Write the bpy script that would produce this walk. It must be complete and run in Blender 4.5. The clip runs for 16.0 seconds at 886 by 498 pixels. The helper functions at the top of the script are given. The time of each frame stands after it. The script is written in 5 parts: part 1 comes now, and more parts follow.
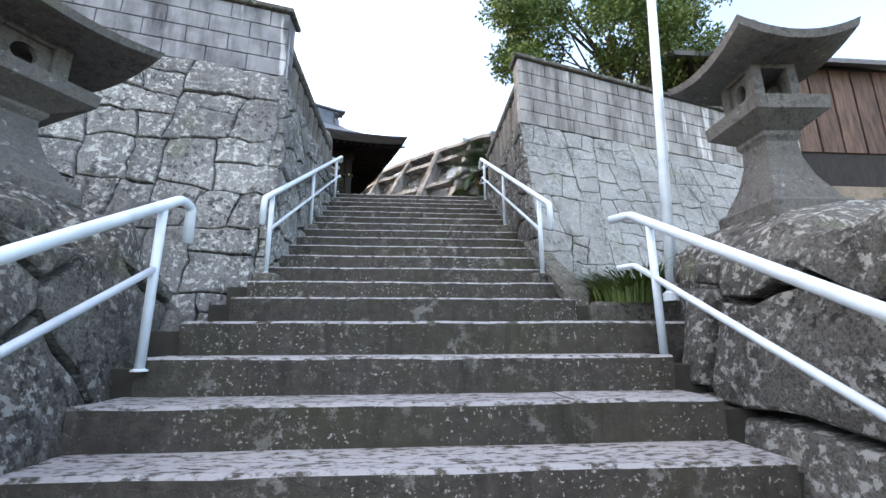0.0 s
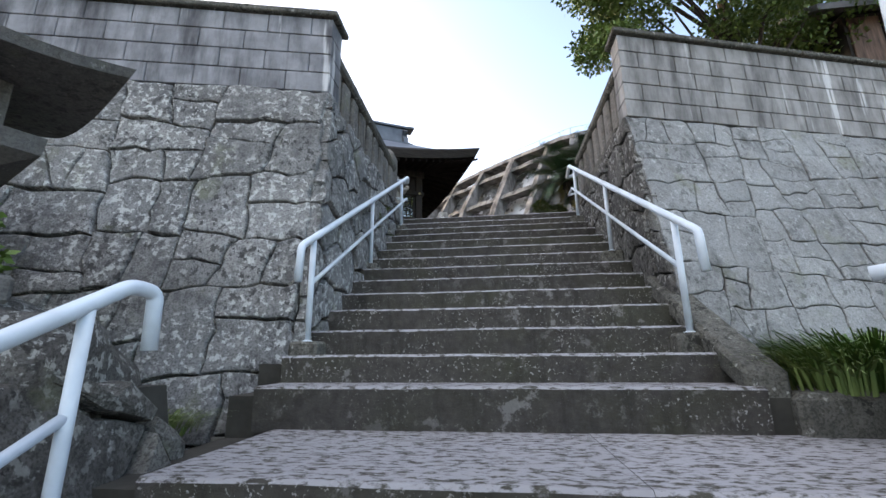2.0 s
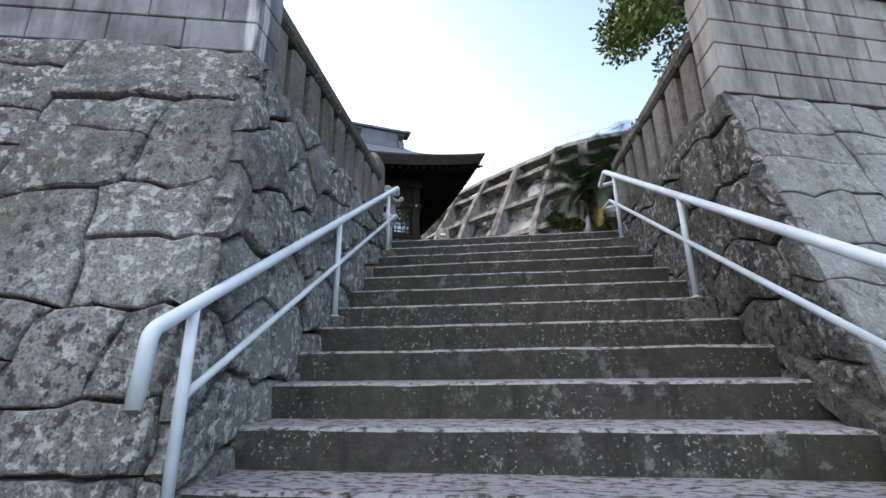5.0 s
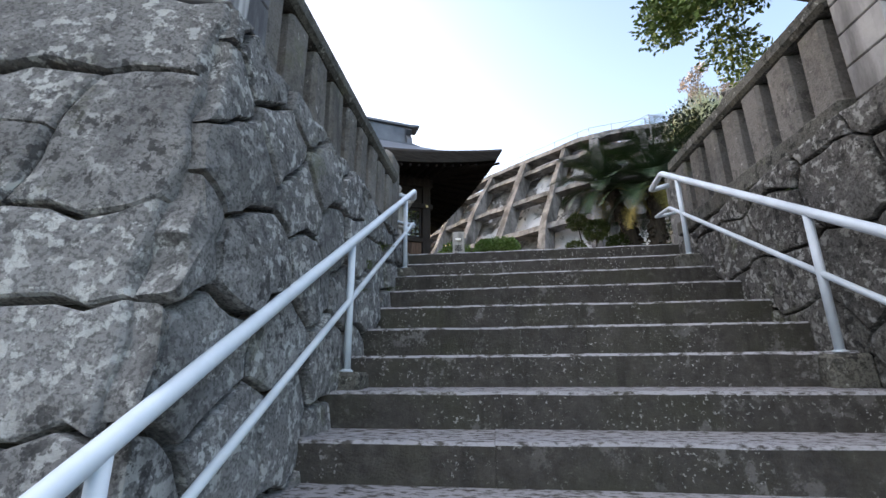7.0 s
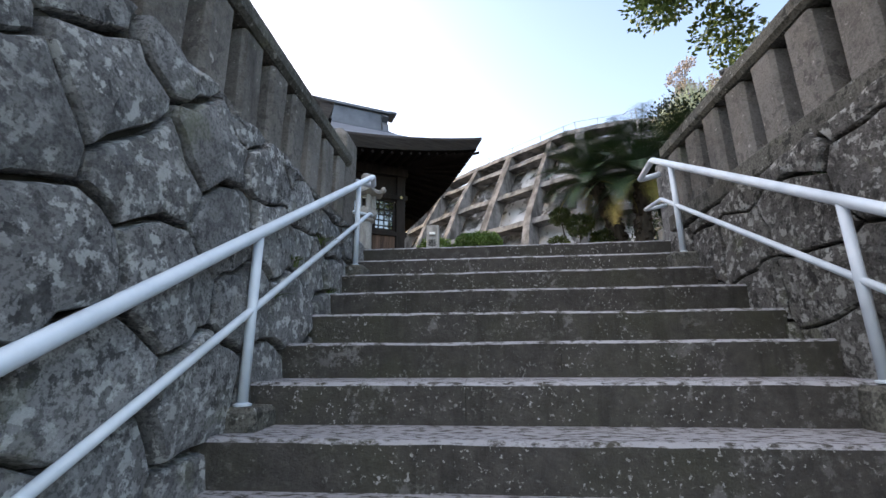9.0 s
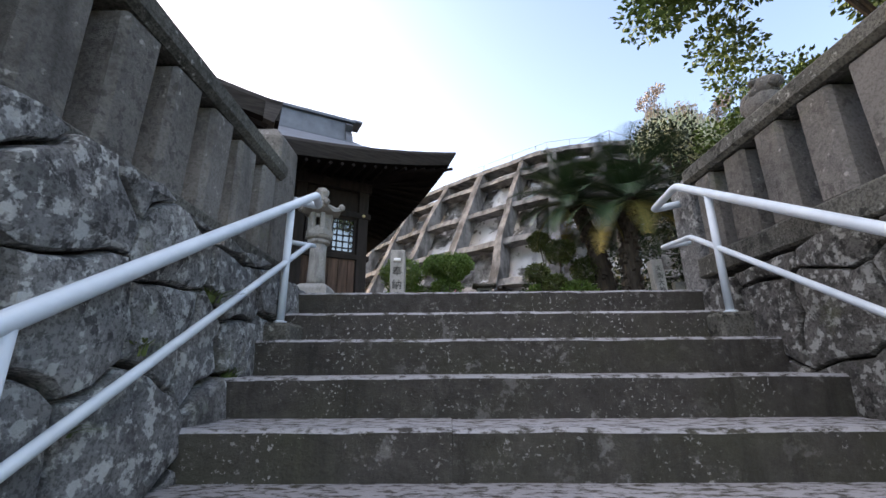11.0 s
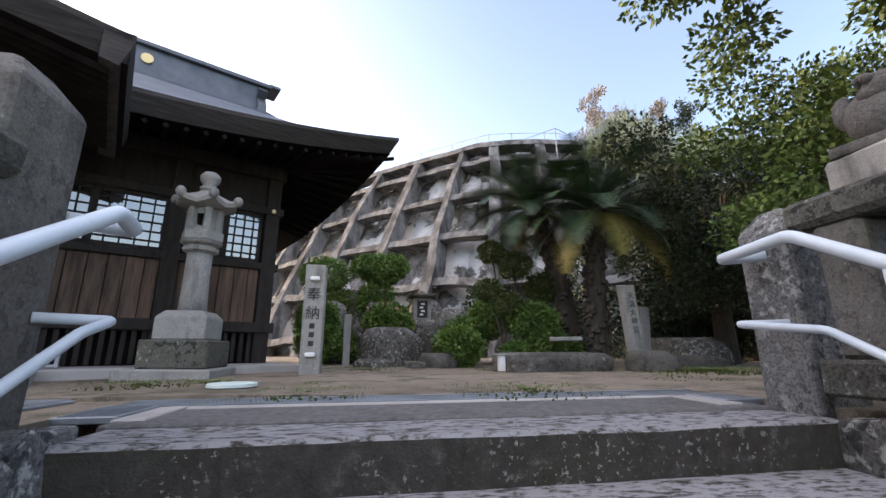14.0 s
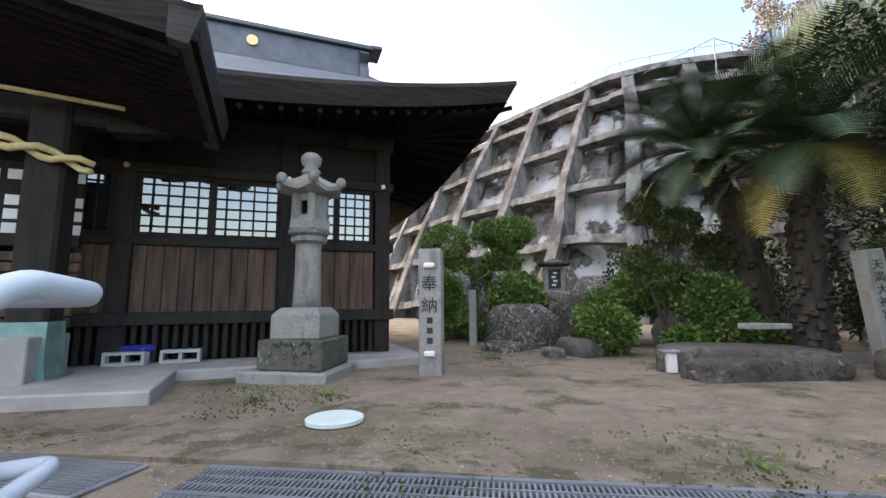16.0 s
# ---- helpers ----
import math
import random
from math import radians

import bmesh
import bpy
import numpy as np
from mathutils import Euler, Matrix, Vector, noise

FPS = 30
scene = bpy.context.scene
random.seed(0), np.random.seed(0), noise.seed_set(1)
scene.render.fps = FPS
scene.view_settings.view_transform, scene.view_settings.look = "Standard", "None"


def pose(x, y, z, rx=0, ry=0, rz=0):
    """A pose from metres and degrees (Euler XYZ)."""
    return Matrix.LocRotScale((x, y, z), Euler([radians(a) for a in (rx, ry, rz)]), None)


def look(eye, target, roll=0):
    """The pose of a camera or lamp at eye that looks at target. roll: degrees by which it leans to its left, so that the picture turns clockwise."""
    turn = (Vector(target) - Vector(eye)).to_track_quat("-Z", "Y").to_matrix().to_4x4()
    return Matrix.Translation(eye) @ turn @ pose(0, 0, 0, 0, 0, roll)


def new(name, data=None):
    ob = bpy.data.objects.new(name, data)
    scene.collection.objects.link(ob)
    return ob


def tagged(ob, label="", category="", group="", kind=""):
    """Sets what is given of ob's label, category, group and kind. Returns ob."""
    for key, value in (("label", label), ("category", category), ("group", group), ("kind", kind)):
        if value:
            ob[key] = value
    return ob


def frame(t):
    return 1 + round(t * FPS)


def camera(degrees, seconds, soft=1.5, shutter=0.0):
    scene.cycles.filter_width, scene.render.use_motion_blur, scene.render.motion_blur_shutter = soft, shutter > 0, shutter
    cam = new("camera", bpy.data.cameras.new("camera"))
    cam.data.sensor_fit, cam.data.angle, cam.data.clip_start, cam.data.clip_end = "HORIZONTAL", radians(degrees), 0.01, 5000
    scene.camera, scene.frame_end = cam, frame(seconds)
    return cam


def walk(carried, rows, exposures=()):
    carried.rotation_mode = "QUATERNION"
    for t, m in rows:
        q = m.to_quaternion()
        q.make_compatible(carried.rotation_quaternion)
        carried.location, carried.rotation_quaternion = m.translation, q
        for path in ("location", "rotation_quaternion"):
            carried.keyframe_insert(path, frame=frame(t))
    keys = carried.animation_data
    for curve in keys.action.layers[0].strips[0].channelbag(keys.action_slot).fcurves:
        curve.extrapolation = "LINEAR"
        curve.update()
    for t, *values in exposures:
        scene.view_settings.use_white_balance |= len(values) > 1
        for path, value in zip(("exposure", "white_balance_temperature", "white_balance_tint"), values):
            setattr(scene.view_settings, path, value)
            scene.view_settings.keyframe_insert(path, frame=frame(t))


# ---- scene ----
cam = camera(94.0, 16.0)
PATH = [
    (0, (0.031, 0.035, 1.634), (0.176, 1.981, 2.072), -0.2),
    (0.5, (0.01, 0.315, 1.84), (-0.075, 2.249, 2.344), -0.4),
    (1, (-0.077, 0.586, 2.004), (-0.298, 2.507, 2.518), -0.5),
    (1.5, (-0.005, 0.861, 2.015), (-0.25, 2.784, 2.508), -0.5),
    (2, (0.012, 1.081, 2.213), (-0.216, 3.007, 2.698), -0.5),
    (2.5, (-0.054, 1.325, 2.382), (-0.277, 3.248, 2.883), -0.5),
    (3, (-0.033, 1.594, 2.518), (-0.264, 3.512, 3.037), -0.6),
    (3.5, (-0.144, 1.79, 2.601), (-0.387, 3.702, 3.137), -0.7),
    (4, (-0.136, 2.005, 2.713), (-0.387, 3.914, 3.253), -0.7),
    (4.5, (-0.099, 2.294, 2.816), (-0.334, 4.208, 3.349), -0.8),
    (7, (-0.509, 3.274, 3.334), (-0.748, 5.195, 3.837), -0.6),
    (7.5, (-0.527, 3.393, 3.512), (-0.778, 5.322, 3.979), -0.6),
    (8, (-0.459, 3.511, 3.51), (-0.693, 5.444, 3.964), -0.5),
    (8.5, (-0.308, 3.677, 3.489), (-0.513, 5.612, 3.948), -0.5),
    (9, (-0.323, 3.895, 3.487), (-0.499, 5.829, 3.964), -0.5),
    (9.5, (-0.351, 4.187, 3.726), (-0.507, 6.116, 4.229), -0.6),
    (10, (-0.3, 4.389, 3.805), (-0.438, 6.311, 4.34), -0.6),
    (12.5, (-0.548, 5.617, 4.427), (-0.331, 7.528, 4.976), -0.1),
    (13, (-0.54, 5.864, 4.589), (-0.272, 7.776, 5.112), -0.1),
    (13.5, (-0.567, 6.108, 4.728), (-0.258, 8.019, 5.23), -0.2),
    (14, (-0.493, 6.27, 4.782), (-0.174, 8.185, 5.261), -0.2),
    (14.5, (-0.393, 6.487, 4.935), (-0.107, 8.415, 5.381), -0.3),
    (15, (-0.486, 6.745, 5.041), (-0.324, 8.699, 5.437), -0.4),
    (15.5, (-0.448, 6.988, 5.082), (-0.49, 8.961, 5.409), -0.6),
    (16, (-0.488, 7.188, 5.226), (-0.757, 9.152, 5.493), -0.7),
]
walk(cam, [(t, look(eye, target, roll)) for t, eye, target, roll in PATH], exposures=[(0.0, 2.85, 7000, 17), (1.5, 2.28, 7050, 17), (10.0, 2.28, 7050, 19), (13.0, 2.14, 7100, 22), (15.0, 2.28, 7150, 22), (16.0, 2.45, 7150, 19)])

# ---- light: early morning, sun still behind the hill, bright clear sky ----
world = bpy.data.worlds.new("sky")
scene.world = world
world.use_nodes = True
wt = world.node_tree
sky = wt.nodes.new("ShaderNodeTexSky")
sky.sky_type = "NISHITA"
sky.sun_disc = False
sky.sun_elevation, sky.sun_rotation = radians(13), radians(-55)
sky.air_density, sky.dust_density, sky.ozone_density = 1.0, 2.5, 1.5
wt.nodes["Background"].inputs["Strength"].default_value = 0.15
wt.links.new(sky.outputs[0], wt.nodes["Background"].inputs["Color"])
sun = new("sun", bpy.data.lights.new("sun", "SUN"))
sun.data.energy, sun.data.angle, sun.data.color = 0.5, radians(80), (1.0, 0.97, 0.93)
sun.matrix_world = look((-3, -3, 18), (0, 4, 3))

# ---- materials ----


class Mat:
    """A small wrapper to wire node materials."""

    def __init__(self, name, rough=0.8, metal=0.0, spec=0.35):
        self.m = bpy.data.materials.new(name)
        self.m.use_nodes = True
        self.t = self.m.node_tree
        self.b = self.t.nodes["Principled BSDF"]
        self.b.inputs["Roughness"].default_value = rough
        self.b.inputs["Metallic"].default_value = metal
        self.b.inputs["Specular IOR Level"].default_value = spec
        self.pos = self.t.nodes.new("ShaderNodeNewGeometry").outputs["Position"]

    def link(self, a, b):
        self.t.links.new(a, b)

    def coords(self, sx=1.0, sy=1.0, sz=1.0):
        n = self.t.nodes.new("ShaderNodeMapping")
        n.inputs["Scale"].default_value = (sx, sy, sz)
        self.link(self.pos, n.inputs["Vector"])
        return n.outputs[0]

    def noise(self, scale, detail=5.0, rough=0.6, vec=None, dist=0.0):
        n = self.t.nodes.new("ShaderNodeTexNoise")
        n.inputs["Scale"].default_value, n.inputs["Detail"].default_value = scale, detail
        n.inputs["Roughness"].default_value, n.inputs["Distortion"].default_value = rough, dist
        self.link(vec or self.pos, n.inputs["Vector"])
        return n.outputs["Fac"]

    def cells(self, scale, vec=None):
        n = self.t.nodes.new("ShaderNodeTexVoronoi")
        n.inputs["Scale"].default_value = scale
        self.link(vec or self.pos, n.inputs["Vector"])
        return n.outputs["Distance"]

    def ramp(self, fac, lo, hi):
        n = self.t.nodes.new("ShaderNodeMapRange")
        n.inputs["From Min"].default_value, n.inputs["From Max"].default_value = lo, hi
        self.link(fac, n.inputs["Value"])
        return n.outputs[0]

    def mul(self, a, b):
        n = self.t.nodes.new("ShaderNodeMath")
        n.operation = "MULTIPLY"
        for k, v in enumerate((a, b)):
            if isinstance(v, (int, float)):
                n.inputs[k].default_value = v
            else:
                self.link(v, n.inputs[k])
        return n.outputs[0]

    def mix(self, fac, a, b, mode="MIX"):
        n = self.t.nodes.new("ShaderNodeMix")
        n.data_type, n.blend_type = "RGBA", mode
        for sock, v in ((n.inputs[0], fac), (n.inputs[6], a), (n.inputs[7], b)):
            if isinstance(v, (int, float)):
                sock.default_value = v
            elif isinstance(v, tuple):
                sock.default_value = (*v, 1.0)
            else:
                self.link(v, sock)
        return n.outputs[2]

    def tint(self, colour, amount):
        """Each object, and each island of a joined mesh, a little lighter or darker."""
        o = self.t.nodes.new("ShaderNodeObjectInfo").outputs["Random"]
        g = self.t.nodes.new("ShaderNodeNewGeometry").outputs["Random Per Island"]
        n = self.t.nodes.new("ShaderNodeMath")
        n.operation = "ADD"
        self.link(o, n.inputs[0])
        self.link(g, n.inputs[1])
        v = self.t.nodes.new("ShaderNodeMapRange")
        v.inputs["From Max"].default_value = 2.0
        v.inputs["To Min"].default_value, v.inputs["To Max"].default_value = 1.0 - amount, 1.0 + amount
        self.link(n.outputs[0], v.inputs["Value"])
        h = self.t.nodes.new("ShaderNodeHueSaturation")
        self.link(v.outputs[0], h.inputs["Value"])
        if isinstance(colour, tuple):
            h.inputs["Color"].default_value = (*colour, 1.0)
        else:
            self.link(colour, h.inputs["Color"])
        return h.outputs[0]

    def done(self, colour, bump=None, strength=0.3, distance=0.02):
        if isinstance(colour, tuple):
            self.b.inputs["Base Color"].default_value = (*colour, 1.0)
        else:
            self.link(colour, self.b.inputs["Base Color"])
        if bump is not None:
            n = self.t.nodes.new("ShaderNodeBump")
            n.inputs["Strength"].default_value, n.inputs["Distance"].default_value = strength, distance
            self.link(bump, n.inputs["Height"])
            self.link(n.outputs[0], self.b.inputs["Normal"])
        return self.m


def stone_material(name, dark, mid, light, lichen, grain=9.0, cover=0.55, tint=0.18, mottle=1.0, gain=0.8):
    """Weathered stone: mottled body, crisp pale and dark lichen patches, stains running down."""
    m = Mat(name, 0.9, 0.0, 0.25)
    dark, mid, light = (tuple(gain * c for c in v) for v in (dark, mid, light))
    body = m.mix(m.ramp(m.noise(grain, 8, 0.7), 0.35, 0.65), dark, mid)
    body = m.mix(m.ramp(m.noise(1.3, 3), 0.42, 0.68), body, light)
    body = m.mix(m.mul(m.ramp(m.noise(70.0, 5, 0.65), 0.48, 0.58), 0.6 * mottle), body, tuple(0.5 * c for c in dark))
    pale = m.mul(m.ramp(m.noise(19.0, 7, 0.66), cover - 0.02, cover + 0.03), m.ramp(m.noise(2.1, 3), 0.36, 0.5))
    body = m.mix(m.mul(pale, 0.75), body, lichen)
    black = m.mul(m.ramp(m.noise(18.0, 6, 0.66, m.coords(1.0, 1.0, 0.85)), 0.545, 0.575), m.ramp(m.noise(1.6, 4, 0.6), 0.4, 0.56))
    body = m.mix(m.mul(black, 0.8 * mottle), body, tuple(0.32 * c for c in dark))
    moss = m.mul(m.ramp(m.noise(2.3, 5, 0.65), 0.6, 0.7), 0.4)
    body = m.mix(moss, body, (0.15, 0.16, 0.09))
    streak = m.ramp(m.noise(2.4, 4, vec=m.coords(1.6, 1.6, 0.35)), 0.58, 0.76)
    body = m.mix(m.mul(streak, 0.8), body, (0.03, 0.029, 0.028))
    relief = m.mix(0.5, m.noise(34, 8, 0.75), m.noise(7, 6, 0.65))
    return m.done(m.tint(body, tint), relief, 0.95, 0.03)


STONE = stone_material("wall_stone", (0.12, 0.12, 0.12), (0.27, 0.27, 0.265), (0.33, 0.33, 0.32), (0.47, 0.48, 0.46))
STONE_R = stone_material("pale_wall_stone", (0.20, 0.205, 0.20), (0.31, 0.315, 0.31), (0.36, 0.37, 0.365), (0.42, 0.43, 0.42), cover=0.6, tint=0.08, mottle=0.7, gain=0.9)
BOULDER = stone_material("boulder_stone", (0.07, 0.066, 0.06), (0.2, 0.19, 0.175), (0.2, 0.195, 0.175), (0.38, 0.38, 0.355), cover=0.55, gain=0.7)
GRANITE = stone_material("granite", (0.26, 0.255, 0.245), (0.36, 0.355, 0.34), (0.40, 0.39, 0.37), (0.46, 0.45, 0.42), 30.0, 0.64, 0.05, 0.25, 0.88)
LANTERN = stone_material("lantern_stone", (0.17, 0.165, 0.155), (0.25, 0.24, 0.225), (0.27, 0.26, 0.245), (0.34, 0.335, 0.32), 22.0, 0.64, 0.08, 0.6, 0.6)
POSTSTONE = stone_material("fence_stone", (0.20, 0.185, 0.165), (0.31, 0.29, 0.265), (0.36, 0.34, 0.31), (0.42, 0.4, 0.37), 20.0, 0.64, 0.2, 0.6, 0.56)
GARDENROCK = stone_material("garden_rock", (0.06, 0.056, 0.05), (0.15, 0.142, 0.13), (0.17, 0.165, 0.15), (0.25, 0.245, 0.23), 12.0, 0.62, 0.2, 0.7)
CURB = stone_material("curb_stone", (0.07, 0.07, 0.06), (0.16, 0.155, 0.135), (0.17, 0.165, 0.14), (0.36, 0.36, 0.33), 12.0, 0.62)


def step_material():
    m = Mat("step_stone", 0.92, 0.0, 0.25)
    body = m.mix(m.ramp(m.noise(13, 8, 0.7), 0.3, 0.7), (0.036, 0.033, 0.029), (0.082, 0.076, 0.068))
    body = m.mix(m.mul(m.ramp(m.noise(1.6, 4), 0.45, 0.7), 0.7), body, (0.055, 0.056, 0.036))
    specks = m.mul(m.ramp(m.noise(48, 5, 0.62), 0.6, 0.64), m.ramp(m.noise(2.6, 3), 0.42, 0.6))
    body = m.mix(specks, body, (0.32, 0.315, 0.30))
    crust = m.mul(m.ramp(m.noise(6.5, 7, 0.72), 0.57, 0.62), m.ramp(m.noise(0.9, 3), 0.42, 0.6))
    body = m.mix(m.mul(crust, 0.75), body, (0.20, 0.195, 0.185))
    drip = m.ramp(m.noise(3.0, 5, 0.6, m.coords(2.5, 2.5, 0.3)), 0.55, 0.7)
    body = m.mix(m.mul(drip, 0.6), body, (0.022, 0.021, 0.018))
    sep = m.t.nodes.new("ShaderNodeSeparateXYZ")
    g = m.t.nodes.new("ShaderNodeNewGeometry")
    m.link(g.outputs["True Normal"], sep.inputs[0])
    # upward faces paled: foot wear plus the sky's bluish light put into the colour
    worn_skylit = m.mul(m.ramp(sep.outputs[2], 0.35, 0.7), m.ramp(m.noise(26, 6, 0.66, m.coords(0.6, 1.3, 1)), 0.4, 0.52))
    body = m.mix(m.mul(worn_skylit, 0.85), body, (0.345, 0.345, 0.36))
    return m.done(m.tint(body, 0.16), m.mix(0.5, m.noise(60, 6, 0.7), m.noise(12, 6)), 0.75, 0.025)


STEP = step_material()


def plain(name, a, b, scale=8.0, rough=0.7, metal=0.0, bump=0.15, stretch=(1, 1, 1), tint=0.06, spec=0.35):
    m = Mat(name, rough, metal, spec)
    v = m.coords(*stretch)
    body = m.mix(m.ramp(m.noise(scale, 6, 0.6, v), 0.3, 0.7), a, b)
    body = m.mix(m.mul(m.ramp(m.noise(scale * 0.23, 3, 0.6, v), 0.5, 0.75), 0.5), body, tuple(0.55 * c for c in a))
    return m.done(m.tint(body, tint), m.noise(scale * 3, 5, 0.6, v), bump, 0.01)


RAIL = plain("white_rail_paint", (0.50, 0.57, 0.63), (0.60, 0.665, 0.72), 9.0, 0.4, 0.0, 0.06, tint=0.01, spec=0.5)
WOOD = plain("weathered_wood", (0.035, 0.022, 0.017), (0.14, 0.088, 0.064), 5.0, 0.8, 0.0, 0.35, (3, 3, 0.35), 0.45)
DARKWOOD = plain("dark_wood", (0.012, 0.0095, 0.0085), (0.032, 0.025, 0.022), 5.0, 0.8, 0.0, 0.3, (3, 3, 0.6), 0.15)
# darker copy of the dark wood: shade under eaves and indoors put into the colour
SHADEWOOD = plain("shaded_wood", (0.009, 0.0075, 0.007), (0.02, 0.016, 0.015), 6.0, 0.9, tint=0.1, spec=0.1)
COPPER = plain("grey_roof_sheet", (0.08, 0.09, 0.105), (0.14, 0.155, 0.175), 3.0, 0.5, 0.4, 0.1, tint=0.06)
FASCIA = plain("roof_edge_bark", (0.03, 0.027, 0.026), (0.075, 0.068, 0.065), 9.0, 0.9, 0.0, 0.6, (0.4, 0.4, 6), 0.05)
BRONZE = plain("green_bronze", (0.16, 0.30, 0.26), (0.33, 0.52, 0.47), 6.0, 0.6, 0.3)
GOLD = plain("gilt_metal", (0.55, 0.42, 0.2), (0.7, 0.55, 0.28), 9.0, 0.4, 0.8)
STRAW = plain("rice_straw", (0.55, 0.43, 0.2), (0.72, 0.58, 0.32), 30.0, 0.8)
CONCRETE = plain("pavement_concrete", (0.30, 0.285, 0.27), (0.40, 0.385, 0.37), 4.0, 0.85, 0.0, 0.2)
LANDING = plain("worn_landing_concrete", (0.075, 0.073, 0.072), (0.16, 0.157, 0.155), 24.0, 0.9, 0.0, 0.5)
BLOCKGREY = plain("concrete_block", (0.42, 0.42, 0.42), (0.52, 0.52, 0.51), 14.0, 0.9, 0.0, 0.4)
MORTAR = plain("joint_earth", (0.025, 0.024, 0.02), (0.05, 0.048, 0.04), 6.0, 0.95)
IRON = plain("drain_steel", (0.22, 0.245, 0.27), (0.33, 0.36, 0.39), 5.0, 0.5, 0.5)
PALEBLUE = plain("pale_green_lid", (0.50, 0.62, 0.60), (0.62, 0.72, 0.70), 7.0, 0.6)
PALEGREEN = plain("green_fence_paint", (0.25, 0.45, 0.30), (0.33, 0.55, 0.38), 7.0, 0.5)
LETTER = plain("carved_letters", (0.03, 0.03, 0.03), (0.06, 0.06, 0.055), 9.0, 0.9)
WHITE = plain("white_enamel", (0.75, 0.75, 0.74), (0.8, 0.8, 0.79), 6.0, 0.5)
BLUE = plain("blue_plastic", (0.03, 0.04, 0.3), (0.05, 0.07, 0.42), 6.0, 0.4)
TILE = plain("roof_tile", (0.09, 0.09, 0.095), (0.15, 0.15, 0.155), 8.0, 0.7)


def wall_block_material(name, dark, light, stain):
    m = Mat(name, 0.9)
    body = m.mix(m.ramp(m.noise(4, 6, 0.6), 0.3, 0.7), dark, light)
    run = m.ramp(m.noise(2.2, 5, 0.65, m.coords(2.2, 2.2, 0.45)), 0.42, 0.66)
    body = m.mix(m.mul(run, 0.85), body, stain)
    white = m.mul(m.ramp(m.noise(1.5, 4, 0.6, m.coords(3, 3, 0.3)), 0.62, 0.68), 0.7)
    body = m.mix(white, body, (0.6, 0.6, 0.6))
    return m.done(m.tint(body, 0.14), m.noise(40, 6, 0.7), 0.35, 0.01)


PARAPET_L = wall_block_material("grey_block", (0.15, 0.153, 0.165), (0.28, 0.285, 0.30), (0.045, 0.045, 0.05))
PARAPET_R = wall_block_material("pale_block", (0.2, 0.196, 0.19), (0.32, 0.315, 0.305), (0.075, 0.072, 0.07))


def crib_material():
    m = Mat("crib_concrete", 0.92)
    body = m.mix(m.ramp(m.noise(2.4, 7, 0.65), 0.3, 0.7), (0.11, 0.108, 0.105), (0.26, 0.255, 0.25))
    run = m.ramp(m.noise(1.1, 5, 0.6, m.coords(1.5, 1.5, 0.4)), 0.45, 0.62)
    body = m.mix(m.mul(run, 0.9), body, (0.05, 0.048, 0.045))
    return m.done(m.tint(body, 0.12), m.noise(9, 7, 0.7), 0.5, 0.06)


CRIB = crib_material()


def cell_material():
    m = Mat("slope_fill", 0.92)
    body = m.mix(m.ramp(m.noise(1.4, 7, 0.7, dist=0.5), 0.38, 0.6), (0.05, 0.048, 0.045), (0.22, 0.22, 0.215))
    body = m.mix(m.ramp(m.noise(0.5, 5, 0.6), 0.5, 0.53), body, (0.5, 0.51, 0.52))
    body = m.mix(m.ramp(m.noise(2.2, 5, 0.7), 0.58, 0.68), body, (0.06, 0.06, 0.05))
    return m.done(body, m.noise(4, 8, 0.7), 0.8, 0.15)


CELL = cell_material()


def earth_material():
    m = Mat("trodden_earth", 0.95)
    body = m.mix(m.ramp(m.noise(5, 8, 0.7), 0.3, 0.7), (0.155, 0.127, 0.097), (0.28, 0.23, 0.178))
    body = m.mix(m.mul(m.ramp(m.noise(1.1, 5, 0.6), 0.5, 0.66), 0.75), body, (0.12, 0.10, 0.07))
    body = m.mix(m.mul(m.ramp(m.noise(1.9, 8, 0.75), 0.53, 0.6), 0.75), body, (0.06, 0.062, 0.033))
    specks = m.ramp(m.noise(60, 2), 0.66, 0.7)
    body = m.mix(specks, body, (0.45, 0.42, 0.38))
    return m.done(body, m.mix(0.5, m.noise(35, 7, 0.7), m.noise(4, 5)), 0.6, 0.03)


EARTH = earth_material()


def leaf_material(name, dark, light, rough=0.55):
    m = Mat(name, rough, 0.0, 0.3)
    body = m.mix(m.ramp(m.noise(2.0, 3), 0.35, 0.65), dark, light)
    return m.done(m.tint(body, 0.35))


LEAF = leaf_material("camphor_leaf", (0.045, 0.085, 0.02), (0.11, 0.17, 0.04))
BUSHLEAF = leaf_material("clipped_shrub_leaf", (0.05, 0.11, 0.02), (0.12, 0.2, 0.04))
PADLEAF = leaf_material("pruned_pad_leaf", (0.03, 0.052, 0.012), (0.075, 0.1, 0.028))
DARKLEAF = leaf_material("pine_needle", (0.009, 0.02, 0.008), (0.024, 0.045, 0.016))
CYCAD = leaf_material("cycad_leaf", (0.018, 0.045, 0.02), (0.045, 0.085, 0.035), 0.4)
GRASS = leaf_material("grass_blade", (0.06, 0.10, 0.025), (0.15, 0.19, 0.06))
PLUME = leaf_material("pale_grass_plume", (0.30, 0.34, 0.20), (0.44, 0.46, 0.30))
BAMBOO = leaf_material("dry_bamboo_leaf", (0.24, 0.2, 0.16), (0.36, 0.30, 0.25))
PINK = leaf_material("azalea_flower", (0.45, 0.12, 0.2), (0.6, 0.22, 0.3))
YELLOWLEAF = leaf_material("old_cycad_leaf", (0.16, 0.15, 0.035), (0.24, 0.2, 0.05))
